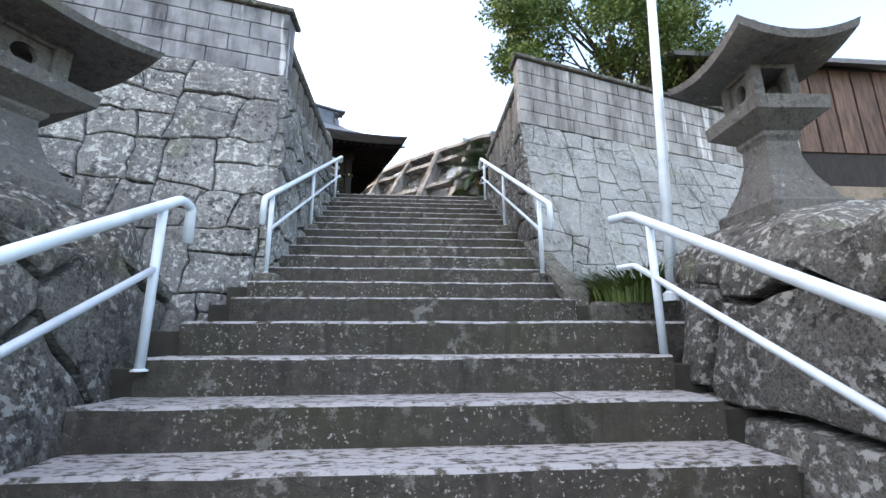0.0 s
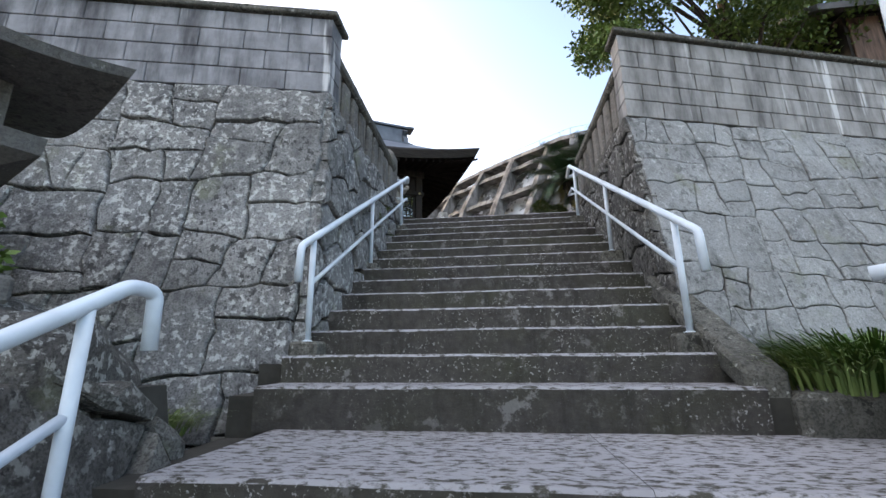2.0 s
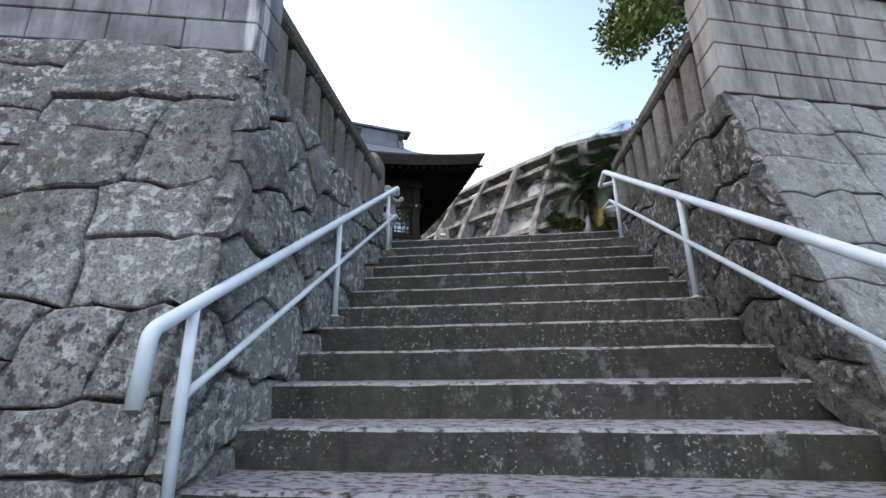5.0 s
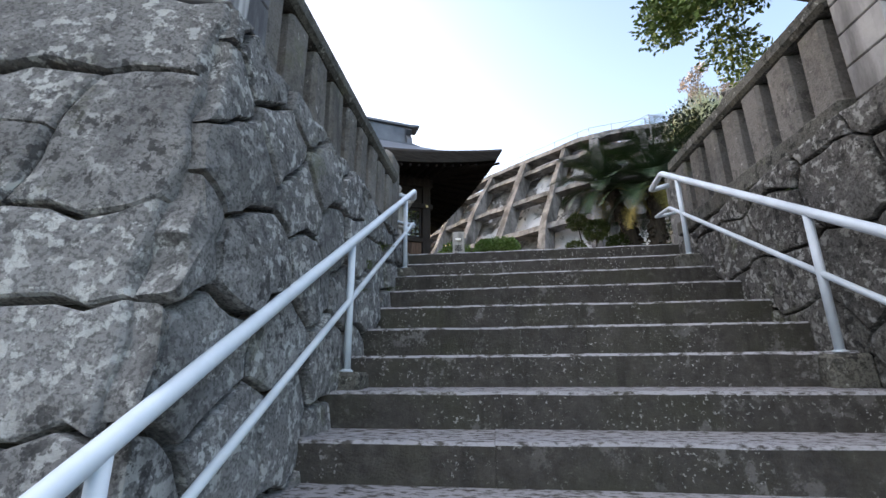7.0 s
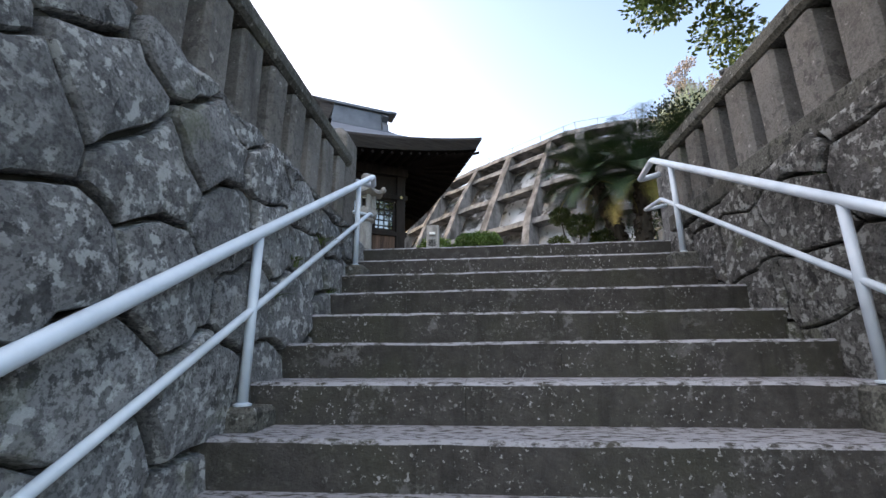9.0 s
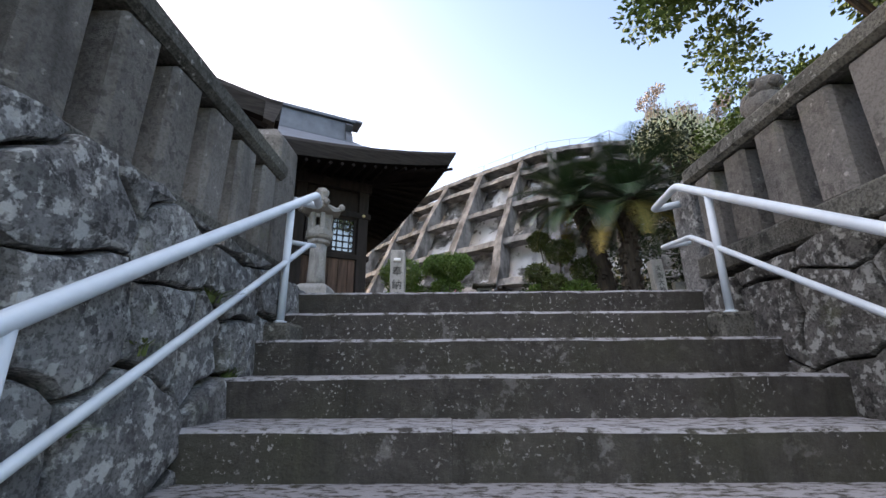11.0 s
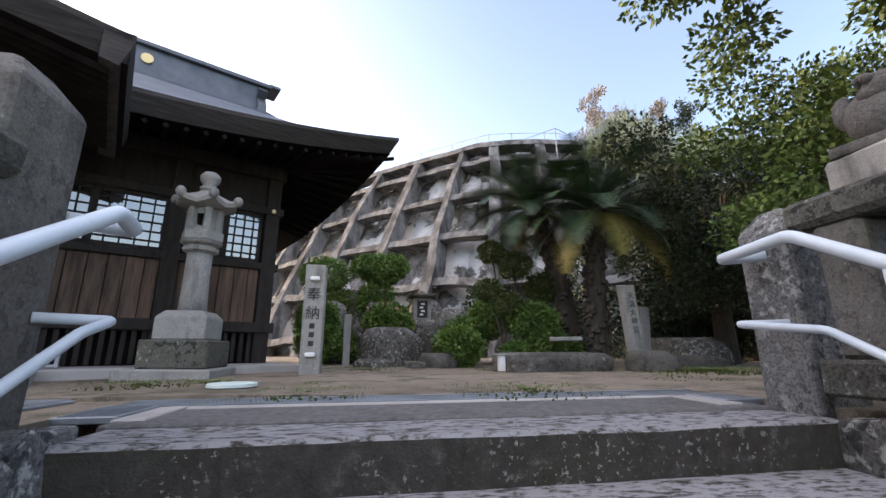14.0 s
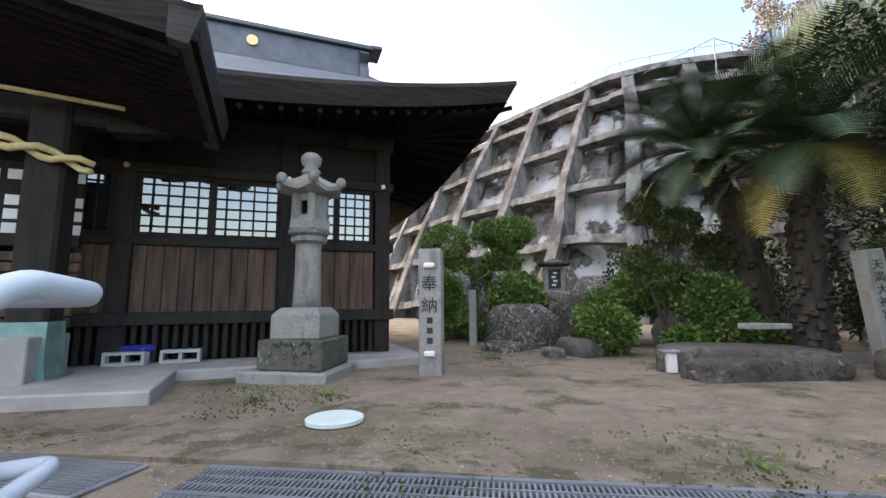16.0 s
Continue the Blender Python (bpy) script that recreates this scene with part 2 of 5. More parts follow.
BARK = plain("tree_bark", (0.03, 0.025, 0.02), (0.075, 0.062, 0.05), 9.0, 0.95, 0.0, 0.8, (2, 2, 0.6))

GLASS = bpy.data.materials.new("window_glass")
GLASS.use_nodes = True
_b = GLASS.node_tree.nodes["Principled BSDF"]
_b.inputs["Base Color"].default_value = (0.02, 0.022, 0.025, 1)
_b.inputs["Roughness"].default_value = 0.03
_b.inputs["Specular IOR Level"].default_value = 1.0
_b.inputs["IOR"].default_value = 1.9

# ---- mesh helpers ----


def thing(name, label, category, at=(0, 0, 0), turn=0.0, group="", kind=""):
    e = new(name)
    e.matrix_world = pose(*at, 0, 0, turn)
    return tagged(e, label, category, group, kind)


def put(name, bm, mat, smooth=False):
    me = bpy.data.meshes.new(name)
    bm.to_mesh(me)
    bm.free()
    if smooth:
        me.shade_smooth()
    me.materials.append(mat)
    return new(name, me)


def part(name, bm, mat, parent, label="", smooth=False):
    ob = put(name, bm, mat, smooth)
    ob.parent = parent
    if label:
        tagged(ob, label)
    return ob


def piece(name, me, parent, m=None):
    ob = new(name, me)
    ob.parent = parent
    if m is not None:
        ob.matrix_basis = m
    return ob


def box(bm, x0, x1, y0, y1, z0, z1, bevel=0.0, wob=0.0, m=None):
    """A box with optional bevel and uneven corners."""
    vs = [bm.verts.new((x + random.uniform(-wob, wob), y + random.uniform(-wob, wob), z + random.uniform(-wob, wob))) for z in (z0, z1) for x, y in ((x0, y0), (x1, y0), (x1, y1), (x0, y1))]
    fs = [bm.faces.new([vs[k] for k in f]) for f in ((3, 2, 1, 0), (4, 5, 6, 7), (0, 1, 5, 4), (1, 2, 6, 5), (2, 3, 7, 6), (3, 0, 4, 7))]
    if bevel:
        es = list({e for f in fs for e in f.edges})
        r = bmesh.ops.bevel(bm, geom=es, offset=bevel, segments=1, affect="EDGES", clamp_overlap=True)
        vs = list({v for f in r["faces"] for v in f.verts} | {v for v in vs if v.is_valid})
    if m is not None:
        bmesh.ops.transform(bm, matrix=m, verts=[v for v in vs if v.is_valid])
    return bm


def bx(*a, **k):
    return box(bmesh.new(), *a, **k)


def loft(bm, rings, cap=True):
    """Skin a list of equal rings of points."""
    rows = [[bm.verts.new(p) for p in r] for r in rings]
    n = len(rows[0])
    for a, b in zip(rows, rows[1:]):
        for k in range(n):
            bm.faces.new((a[k], a[(k + 1) % n], b[(k + 1) % n], b[k]))
    if cap:
        bm.faces.new(rows[0][::-1])
        bm.faces.new(rows[-1])
    return bm


def ring(r, z, n, cx=0.0, cy=0.0, turn=0.0, sx=1.0, sy=1.0):
    return [(cx + r * sx * math.cos(turn + 2 * math.pi * k / n), cy + r * sy * math.sin(turn + 2 * math.pi * k / n), z) for k in range(n)]


def lathe(profile, n=20, turn=0.0, cx=0.0, cy=0.0):
    return loft(bmesh.new(), [ring(r, z, n, cx, cy, turn) for r, z in profile])


def tube(bm, pts, r, n=10, r_end=None):
    """A tube along points."""
    pts = [Vector(p) for p in pts]
    rings = []
    for k, p in enumerate(pts):
        d = (pts[min(k + 1, len(pts) - 1)] - pts[max(k - 1, 0)]).normalized()
        q = d.to_track_quat("Z", "Y")
        rr = r if r_end is None else r + (r_end - r) * k / (len(pts) - 1)
        rings.append([p + q @ Vector((rr * math.cos(2 * math.pi * a / n), rr * math.sin(2 * math.pi * a / n), 0)) for a in range(n)])
    return loft(bm, rings)


def rounded(pts, r, seg=4):
    """Points with each inner corner turned into a short bend."""
    pts = [Vector(p) for p in pts]
    out = [pts[0]]
    for a, b, c in zip(pts, pts[1:], pts[2:]):
        p, q = b + (a - b).normalized() * r, b + (c - b).normalized() * r
        out += [(1 - s) ** 2 * p + 2 * s * (1 - s) * b + s * s * q for s in [k / seg for k in range(seg + 1)]]
    return out + [pts[-1]]


def rock_mesh(seed, sx, sy, sz, sub=3, rough=0.28):
    bm = bmesh.new()
    bmesh.ops.create_icosphere(bm, subdivisions=sub, radius=1.0)
    off = Vector((seed * 7.3, seed * 3.1, seed * 1.7))
    for v in bm.verts:
        c = v.co.copy()
        d = 1 + rough * noise.noise(c * 1.1 + off) + 0.35 * rough * noise.noise(c * 3.2 + off)
        c = Vector([max(-0.8, min(0.8, k * d * 1.05)) for k in c])
        v.co = Vector((c.x * sx, c.y * sy, max(-0.25, c.z + 0.2) * sz))
    return bm


# ---- polygonal masonry ----


def clip_poly(poly, a, b, c):
    """Keep the part of poly where a*x + b*y <= c."""
    out = []
    for k, p in enumerate(poly):
        q = poly[(k + 1) % len(poly)]
        dp, dq = a * p[0] + b * p[1] - c, a * q[0] + b * q[1] - c
        if dp <= 0:
            out.append(p)
        if dp * dq < 0:
            s = dp / (dp - dq)
            out.append((p[0] + s * (q[0] - p[0]), p[1] + s * (q[1] - p[1])))
    return out


def rubble(outline, size, squash, rng):
    """Cells of irregular rounded stones."""
    us, vs = [p[0] for p in outline], [p[1] for p in outline]
    seeds = []
    v = min(vs) - size * 0.3
    while v < max(vs) + size * 0.5:
        h = size * squash * rng.uniform(0.8, 1.25)
        u = min(us) - size * rng.uniform(0, 1)
        while u < max(us) + size:
            w = size * rng.uniform(0.7, 1.5)
            seeds.append((u + w / 2 + rng.uniform(-0.14, 0.14) * size, v + h / 2 + rng.uniform(-0.2, 0.2) * size))
            u += w
        v += h
    cells = []
    for i, (pu, pv) in enumerate(seeds):
        poly = list(outline)
        for j, (qu, qv) in enumerate(seeds):
            if j == i or abs(qu - pu) > 3.2 * size or abs(qv - pv) > 3.2 * size:
                continue
            poly = clip_poly(poly, qu - pu, qv - pv, (qu * qu + qv * qv - pu * pu - pv * pv) / 2)
            if len(poly) < 3:
                break
        if len(poly) >= 3:
            cells.append(poly)
    return cells


def blocks(outline, size, rng):
    """Cells of roughly squared stones, cut again and again by slanting joints."""
    cells, todo = [], [list(outline)]
    while todo:
        poly = todo.pop()
        us, vs = [p[0] for p in poly], [p[1] for p in poly]
        w, h = max(us) - min(us), max(vs) - min(vs)
        area = 0.5 * abs(sum(p[0] * q[1] - q[0] * p[1] for p, q in zip(poly, poly[1:] + poly[:1])))
        if area < size * size * rng.uniform(0.45, 1.5) and max(w, h) < 1.9 * size:
            cells.append(poly)
            continue
        k = rng.uniform(0.36, 0.64)
        tilt = rng.uniform(-0.2, 0.2) if min(w, h) > size else rng.uniform(-0.42, 0.42)
        if w * rng.uniform(0.75, 1.0) > h * 1.05:
            a, b = 1.0, tilt
            c = a * (min(us) + w * k) + b * (min(vs) + h / 2)
        else:
            a, b = tilt * 0.6, 1.0
            c = a * (min(us) + w / 2) + b * (min(vs) + h * k)
        for part_poly in (clip_poly(poly, a, b, c), clip_poly(poly, -a, -b, -c)):
            if len(part_poly) >= 3:
                todo.append(part_poly)
    return cells


def masonry(parent, outline, place, size, mat, seed, depth=0.05, gap=0.012, squash=0.8, limit=300, squared=False):
    """Fill a convex outline in wall coordinates with fitted stones; place(u, v, d) gives the world point d in front of the wall."""
    rng = random.Random(seed)
    cells = blocks(outline, size, rng) if squared else rubble(outline, size, squash, rng)
    wave = 0.11 if squared else 0.1
    for poly in cells[:limit]:
        area = 0.5 * abs(sum(p[0] * q[1] - q[0] * p[1] for p, q in zip(poly, poly[1:] + poly[:1])))
        if area < 0.02 * size * size:
            continue
        fine = []
        for p, q in zip(poly, poly[1:] + poly[:1]):
            length = math.hypot(q[0] - p[0], q[1] - p[1])
            steps = max(1, round(length / (0.2 * size)))
            for s in range(steps):
                x, y = p[0] + (q[0] - p[0]) * s / steps, p[1] + (q[1] - p[1]) * s / steps
                w = Vector((x * 2.4 / size, y * 2.4 / size, seed))
                w2 = w * 3.1
                fine.append((x + wave * size * (noise.noise(w) + 0.4 * noise.noise(w2)), y + wave * size * (noise.noise(w + Vector((9, 4, 2))) + 0.4 * noise.noise(w2 + Vector((3, 8, 1))))))
        cu, cv = sum(p[0] for p in fine) / len(fine), sum(p[1] for p in fine) / len(fine)
        d = depth * rng.uniform(0.6, 1.35)
        g = gap * rng.uniform(0.35, 1.7)
        tilt_u, tilt_v = rng.uniform(-0.035, 0.035), rng.uniform(-0.035, 0.035)
        bm = bmesh.new()
        rings = []
        for inset, dd in ((g * 0.6, -0.05), (g, d * 0.5), (g + 0.009, d * 0.9), (g + 0.03, d)):
            row = []
            for u, v in fine:
                du, dv = u - cu, v - cv
                far = math.hypot(du, dv)
                k = max(0.3, 1 - inset / far)
                lump = 0.25 * depth * noise.noise(Vector((u * 7, v * 7, seed + 5))) if dd > 0 else 0.0
                row.append(bm.verts.new(place(cu + du * k, cv + dv * k, dd + lump + (tilt_u * du + tilt_v * dv if dd > 0 else 0))))
            rings.append(row)
        mid = bm.verts.new(place(cu, cv, d * (1.04 if squared else 1.2)))
        m = len(fine)
        for a, b in zip(rings, rings[1:]):
            for k in range(m):
                bm.faces.new((a[k], a[(k + 1) % m], b[(k + 1) % m], b[k]))
        for k in range(m):
            bm.faces.new((rings[-1][k], rings[-1][(k + 1) % m], mid))
        bmesh.ops.recalc_face_normals(bm, faces=bm.faces)
        part("stone", bm, mat, parent)


# ---- levels and the line of the stairs ----
RISE, RUN = 0.1905, 0.3225
TOP_Y, TOP_Z = 7.86, 4.487          # nosing of the uppermost step
MAIN = [(TOP_Y - RUN * k, TOP_Z - RISE * k) for k in range(14)]
LOWER = [(2.67, 1.761), (2.375, 1.558), (2.05, 1.362), (1.72, 1.167), (1.39, 0.972), (1.06, 0.777), (0.73, 0.582), (0.4, 0.387), (0.07, 0.192)]
GROUND_Z = 0.0
TERRACE = 4.52
XL, XR = -1.53, 1.44

# ---- ground ----
bm = bmesh.new()
bmesh.ops.create_grid(bm, x_segments=2, y_segments=2, size=900)
ground = tagged(put("ground", bm, EARTH), "bare trodden earth stretching away at the foot of the stairs", "ground", kind="structure")
ground.location = (0, 0, GROUND_Z)

bm = bmesh.new()
NX, NY = 90, 60
verts = [[None] * (NX + 1) for _ in range(NY + 1)]
for j in range(NY + 1):
    for i in range(NX + 1):
        x, y = -22 + 44 * i / NX, 9.035 + 34 * j / NY
        h = TERRACE + 0.03 * noise.noise(Vector((x * 0.7, y * 0.7, 0))) + 0.015 * noise.noise(Vector((x * 2.6, y * 2.6, 3)))
        verts[j][i] = bm.verts.new((x, y, h))
for j in range(NY):
    for i in range(NX):
        bm.faces.new((verts[j][i], verts[j][i + 1], verts[j + 1][i + 1], verts[j + 1][i]))
for i in range(NX):
    a, b = verts[0][i].co, verts[0][i + 1].co
    bm.faces.new([bm.verts.new(c) for c in ((a.x, a.y, 4.2), (b.x, b.y, 4.2), b, a)])
tagged(put("terrace_ground", bm, EARTH, True), "sandy trodden earth of the upper shrine yard", "ground", kind="structure")

for nm, x0, x1 in (("terrace_fill_left", -22, XL - 0.28), ("terrace_fill_right", XR + 0.27, 22)):
    b = bx(x0, x1, 6.9 if x0 > 0 else 5.6, 9.05, GROUND_Z, TERRACE - 0.01)
    tagged(put(nm, b, EARTH), "earth filled up behind the retaining wall", "ground", kind="structure")

# ---- stairs ----
stairs = thing("stairs", "worn dark stone stairs between two masonry walls", "stairs", kind="structure")


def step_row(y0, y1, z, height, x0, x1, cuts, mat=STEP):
    """One step laid of several long stones."""
    xs = [x0] + sorted(random.uniform(x0 + 0.4, x1 - 0.4) for _ in range(cuts)) + [x1]
    for a, b in zip(xs, xs[1:]):
        if b - a < 0.02:
            continue
        bm = bmesh.new()
        n = max(4, int((b - a) / 0.14))
        lip = random.uniform(-0.004, 0.004)
        rows = []
        for i in range(n + 1):
            x = a + (b - a) * i / n
            if i == 0:
                x += 0.001
            if i == n:
                x -= 0.001
            w = 0.009 * noise.noise(Vector((x * 3.1, y0 * 5, z * 3))) + 0.006 * noise.noise(Vector((x * 11, y0, z)))
            q = 0.006 * noise.noise(Vector((x * 2.3, z * 9, 5)))
            c = 0.014 + 0.008 * abs(noise.noise(Vector((x * 7, z * 5, 2))))
            rows.append([bm.verts.new(p) for p in ((x, y0 + w + 0.012, z - height), (x, y0 + w, z - c + q + lip), (x, y0 + w + c, z + q + lip), (x, (y0 + y1) / 2, z + lip - 0.003), (x, y1 + 0.03, z + lip))])
        for r, s in zip(rows, rows[1:]):
            for k in range(4):
                bm.faces.new((r[k], s[k], s[k + 1], r[k + 1]))
        bm.faces.new(rows[0][::-1])
        bm.faces.new(rows[-1])
        part("step_stone", bm, mat, stairs)


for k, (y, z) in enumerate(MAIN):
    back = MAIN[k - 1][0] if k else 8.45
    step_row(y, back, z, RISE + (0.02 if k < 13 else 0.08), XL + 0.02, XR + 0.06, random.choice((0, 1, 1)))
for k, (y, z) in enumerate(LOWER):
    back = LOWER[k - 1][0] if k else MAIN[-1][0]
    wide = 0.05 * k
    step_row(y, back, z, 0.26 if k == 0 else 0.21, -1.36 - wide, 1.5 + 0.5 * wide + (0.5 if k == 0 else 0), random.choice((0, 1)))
b = bmesh.new()
for k, (y, z) in enumerate(MAIN + LOWER):
    box(b, -1.7, 1.75, y + 0.05, 8.4, z - 0.6, z - 0.06)
part("stair_core", b, MORTAR, stairs)

# footing blocks under the rail posts and a sloping edge stone on the open side
for x, y, z in ((-1.41, 4.21, 2.30), (1.41, 4.27, 2.33), (-1.42, 5.81, 3.248), (1.41, 5.93, 3.332), (-1.43, 7.405, 4.222), (1.41, 7.49, 4.273)):
    part("footing_block", bx(x - 0.13, x + 0.1, y - 0.09, y + 0.16, z - 0.25, z, 0.02, 0.01), CURB, stairs)
b = bx(1.43, 1.66, 3.72, 5.1, 0, 0.17, 0.03, 0.012)
for v in b.verts:
    v.co.z += 1.94 + 0.59 * (v.co.y - 3.75)
part("edge_slab", b, CURB, stairs, "mossy sloping edge slab")

# ---- retaining walls beside the main flight ----


def backing(name, corners, label):
    """A solid dark core behind the fitted stones: a prism from a footprint with battered front."""
    bm = bmesh.new()
    rows = [[bm.verts.new(p) for p in r] for r in corners]
    n = len(rows[0])
    for a, b in zip(rows, rows[1:]):
        for k in range(n):
            bm.faces.new((a[k], a[(k + 1) % n], b[(k + 1) % n], b[k]))
    bm.faces.new(rows[0][::-1])
    bm.faces.new(rows[-1])
    bmesh.ops.recalc_face_normals(bm, faces=bm.faces)
    return tagged(put(name, bm, MORTAR), label, "wall", kind="structure")


WL_TOP, WR_TOP = 4.74, 4.70
SLOPE_L, SLOPE_R = 0.235, 0.29


def left_front(u, v, d):
    """u runs away from the stairs, v is the height."""
    y = 4.555 - (WL_TOP - v) * 0.16 - SLOPE_L * u
    return Vector((XL - u, y - d, v + 0.2 * d))


def left_side(u, v, d):
    y = 4.555 - (WL_TOP - v) * 0.16 * max(0.0, 1 - u / 2.0) + u
    return Vector((XL + d - 0.03 * (v - 4.5), y, v))


def right_front(u, v, d):
    y = 5.33 - (WR_TOP - v) * 0.33 + SLOPE_R * u
    return Vector((XR + 0.1 + u, y - d, v + 0.2 * d))


def right_side(u, v, d):
    y = 5.33 - (WR_TOP - v) * 0.33 * max(0.0, 1 - u / 2.0) + u
    return Vector((XR + 0.1 - d, y, v))


wall_left = backing("wall_left", [[left_front(0, z, -0.06), left_front(9, z, -0.06), Vector((-10.6, 5.6, z)), Vector((XL - 0.06, 8.2 if z < 4.5 else 8.2, z))] for z in (0.3, WL_TOP - 0.3)], "grey fitted stone retaining wall with lichen, dark joints")
masonry(wall_left, [(0, 1.3), (7.4, 1.3), (7.4, WL_TOP), (0, WL_TOP)], left_front, 0.52, STONE, 11, 0.03, 0.0105, squared=True)
masonry(wall_left, [(-0.0, 1.9), (1.0, 2.2), (3.45, 3.9), (3.45, 4.52), (0, WL_TOP)], left_side, 0.4, STONE, 5, 0.05, 0.014)
wall_right = backing("wall_right", [[right_front(0, z, -0.06), right_front(9, z, -0.06), Vector((10.6, 9.2, z)), Vector((XR + 0.16, 8.2, z))] for z in (0.3, WR_TOP - 0.3)], "pale grey fitted stone retaining wall with fine cracked joints")
masonry(wall_right, [(0, 1.7), (6.2, 1.7), (6.2, WR_TOP), (0, WR_TOP)], right_front, 0.4, STONE_R, 23, 0.016, 0.005, squared=True)
masonry(wall_right, [(-0.0, 2.3), (1.0, 2.8), (2.6, 3.9), (2.6, 4.5), (0, WR_TOP)], right_side, 0.45, BOULDER, 31, 0.045, 0.012)

# parapets of rendered block courses on both walls
def parapet(name, f, top, length, mat, label, courses, block, height):
    p = thing(name, label, "parapet wall", kind="structure")
    h = height / courses
    for c in range(courses):
        u = 0.0
        n = 0
        while u < length:
            w = min(block * (0.5 if c % 2 and n == 0 else 1.0), length - u)
            bm = bmesh.new()
            z0, z1 = top + c * h + 0.004, top + (c + 1) * h - 0.004
            pts = []
            for z in (z0, z1):
                for uu, dd in ((u + 0.004, 0.02), (u + w - 0.004, 0.02), (u + w - 0.004, -0.25), (u + 0.004, -0.25)):
                    q = f(uu, top, dd)
                    pts.append(bm.verts.new((q.x, q.y + random.uniform(-.002, .002), z)))
            for k in ((3, 2, 1, 0), (4, 5, 6, 7), (0, 1, 5, 4), (1, 2, 6, 5), (2, 3, 7, 6), (3, 0, 4, 7)):
                bm.faces.new([pts[i] for i in k])
            bmesh.ops.recalc_face_normals(bm, faces=bm.faces)
            bmesh.ops.bevel(bm, geom=bm.edges[:], offset=0.006, segments=1, affect="EDGES")
            part("block", bm, mat, p)
            u += w
            n += 1
    for a, b in ((0.0, 2.4), (2.41, 5.0), (5.01, length)):
        bm = bmesh.new()
        pts = []
        for z in (top + height + 0.004, top + height + 0.07):
            for uu, dd in ((a - (0.05 if a == 0 else 0), 0.07), (b, 0.07), (b, -0.3), (a - (0.05 if a == 0 else 0), -0.3)):
                q = f(uu, top, dd)
                pts.append(bm.verts.new((q.x, q.y, z)))
        for k in ((3, 2, 1, 0), (4, 5, 6, 7), (0, 1, 5, 4), (1, 2, 6, 5), (2, 3, 7, 6), (3, 0, 4, 7)):
            bm.faces.new([pts[i] for i in k])
        bmesh.ops.recalc_face_normals(bm, faces=bm.faces)
        bmesh.ops.bevel(bm, geom=bm.edges[:], offset=0.012, segments=1, affect="EDGES")
        part("coping", bm, CURB, p, "dark stained coping")
    return p


parapet("parapet_left", left_front, WL_TOP, 7.4, PARAPET_L, "stained grey block parapet with white streaks and dark coping", 4, 0.42, 0.87)
parapet("parapet_right", right_front, WR_TOP, 6.2, PARAPET_R, "pale stained block parapet with dark coping", 5, 0.45, 1.05)

# ---- stone fences along the top of the side walls ----


def fence(name, x, lean, y0, y1, z0, z1, posts, side, label):
    f = thing(name, label, "stone fence")
    b = bmesh.new()
    box(b, x - 0.16, x + 0.16, y0, y1, -0.16, 0.0, 0.015, 0.006)
    for v in b.verts:
        v.co.z += z0 + (z1 - z0) * (v.co.y - y0) / (y1 - y0)
    part("base_stone", b, CURB, f)
    for k in range(posts):
        y = y0 + (y1 - y0) * (k + 0.5) / posts
        zb = z0 + (z1 - z0) * (y - y0) / (y1 - y0)
        b = bx(x - 0.105, x + 0.105, y - 0.105, y + 0.105, zb - 0.005, zb + 0.62, 0.025, 0.008)
        part("post", b, POSTSTONE, f)
    b = bmesh.new()
    box(b, x - 0.14, x + 0.14, y0 - 0.05, y1 + 0.05, 0.0, 0.14, 0.03, 0.008)
    for v in b.verts:
        v.co.z += z0 + 0.615 + (z1 - z0) * (v.co.y - y0) / (y1 - y0)
    part("top_rail", b, CURB, f, "dark weathered stone rail")
    return f


fence("stone_fence", XL - 0.19, 0, 4.8, 7.62, 4.72, 4.68, 9, -1, "weathered stone fence of square posts on the wall")
fence("stone_fence", XR + 0.24, 0, 5.65, 7.93, 4.76, 4.74, 7, 1, "weathered stone fence of square posts with dark rail")


def pillar(x, y, z0, z1, w, mat, label):
    b = bmesh.new()
    h = z1 - 0.12
    rings = []
    for s, z in ((1.0, z0), (1.0, h), (0.45, z1)):
        rings.append([(x + sx * w * s, y + sy * w * s, z) for sx, sy in ((-1, -1), (1, -1), (1, 1), (-1, 1))])
    loft(b, rings)
    bmesh.ops.bevel(b, geom=b.edges[:], offset=0.015, segments=1, affect="EDGES")
    tagged(put("gate_pillar", b, mat), label, "stone pillar", "pillars at the head of the stairs")


pillar(-1.80, 7.78, 4.3, 5.78, 0.17, POSTSTONE, "squat granite pillar with pyramid top ending the fence")
pillar(1.80, 8.2, 4.3, 5.56, 0.155, STONE, "lichened granite pillar ending the stone fence")

# ---- handrails ----


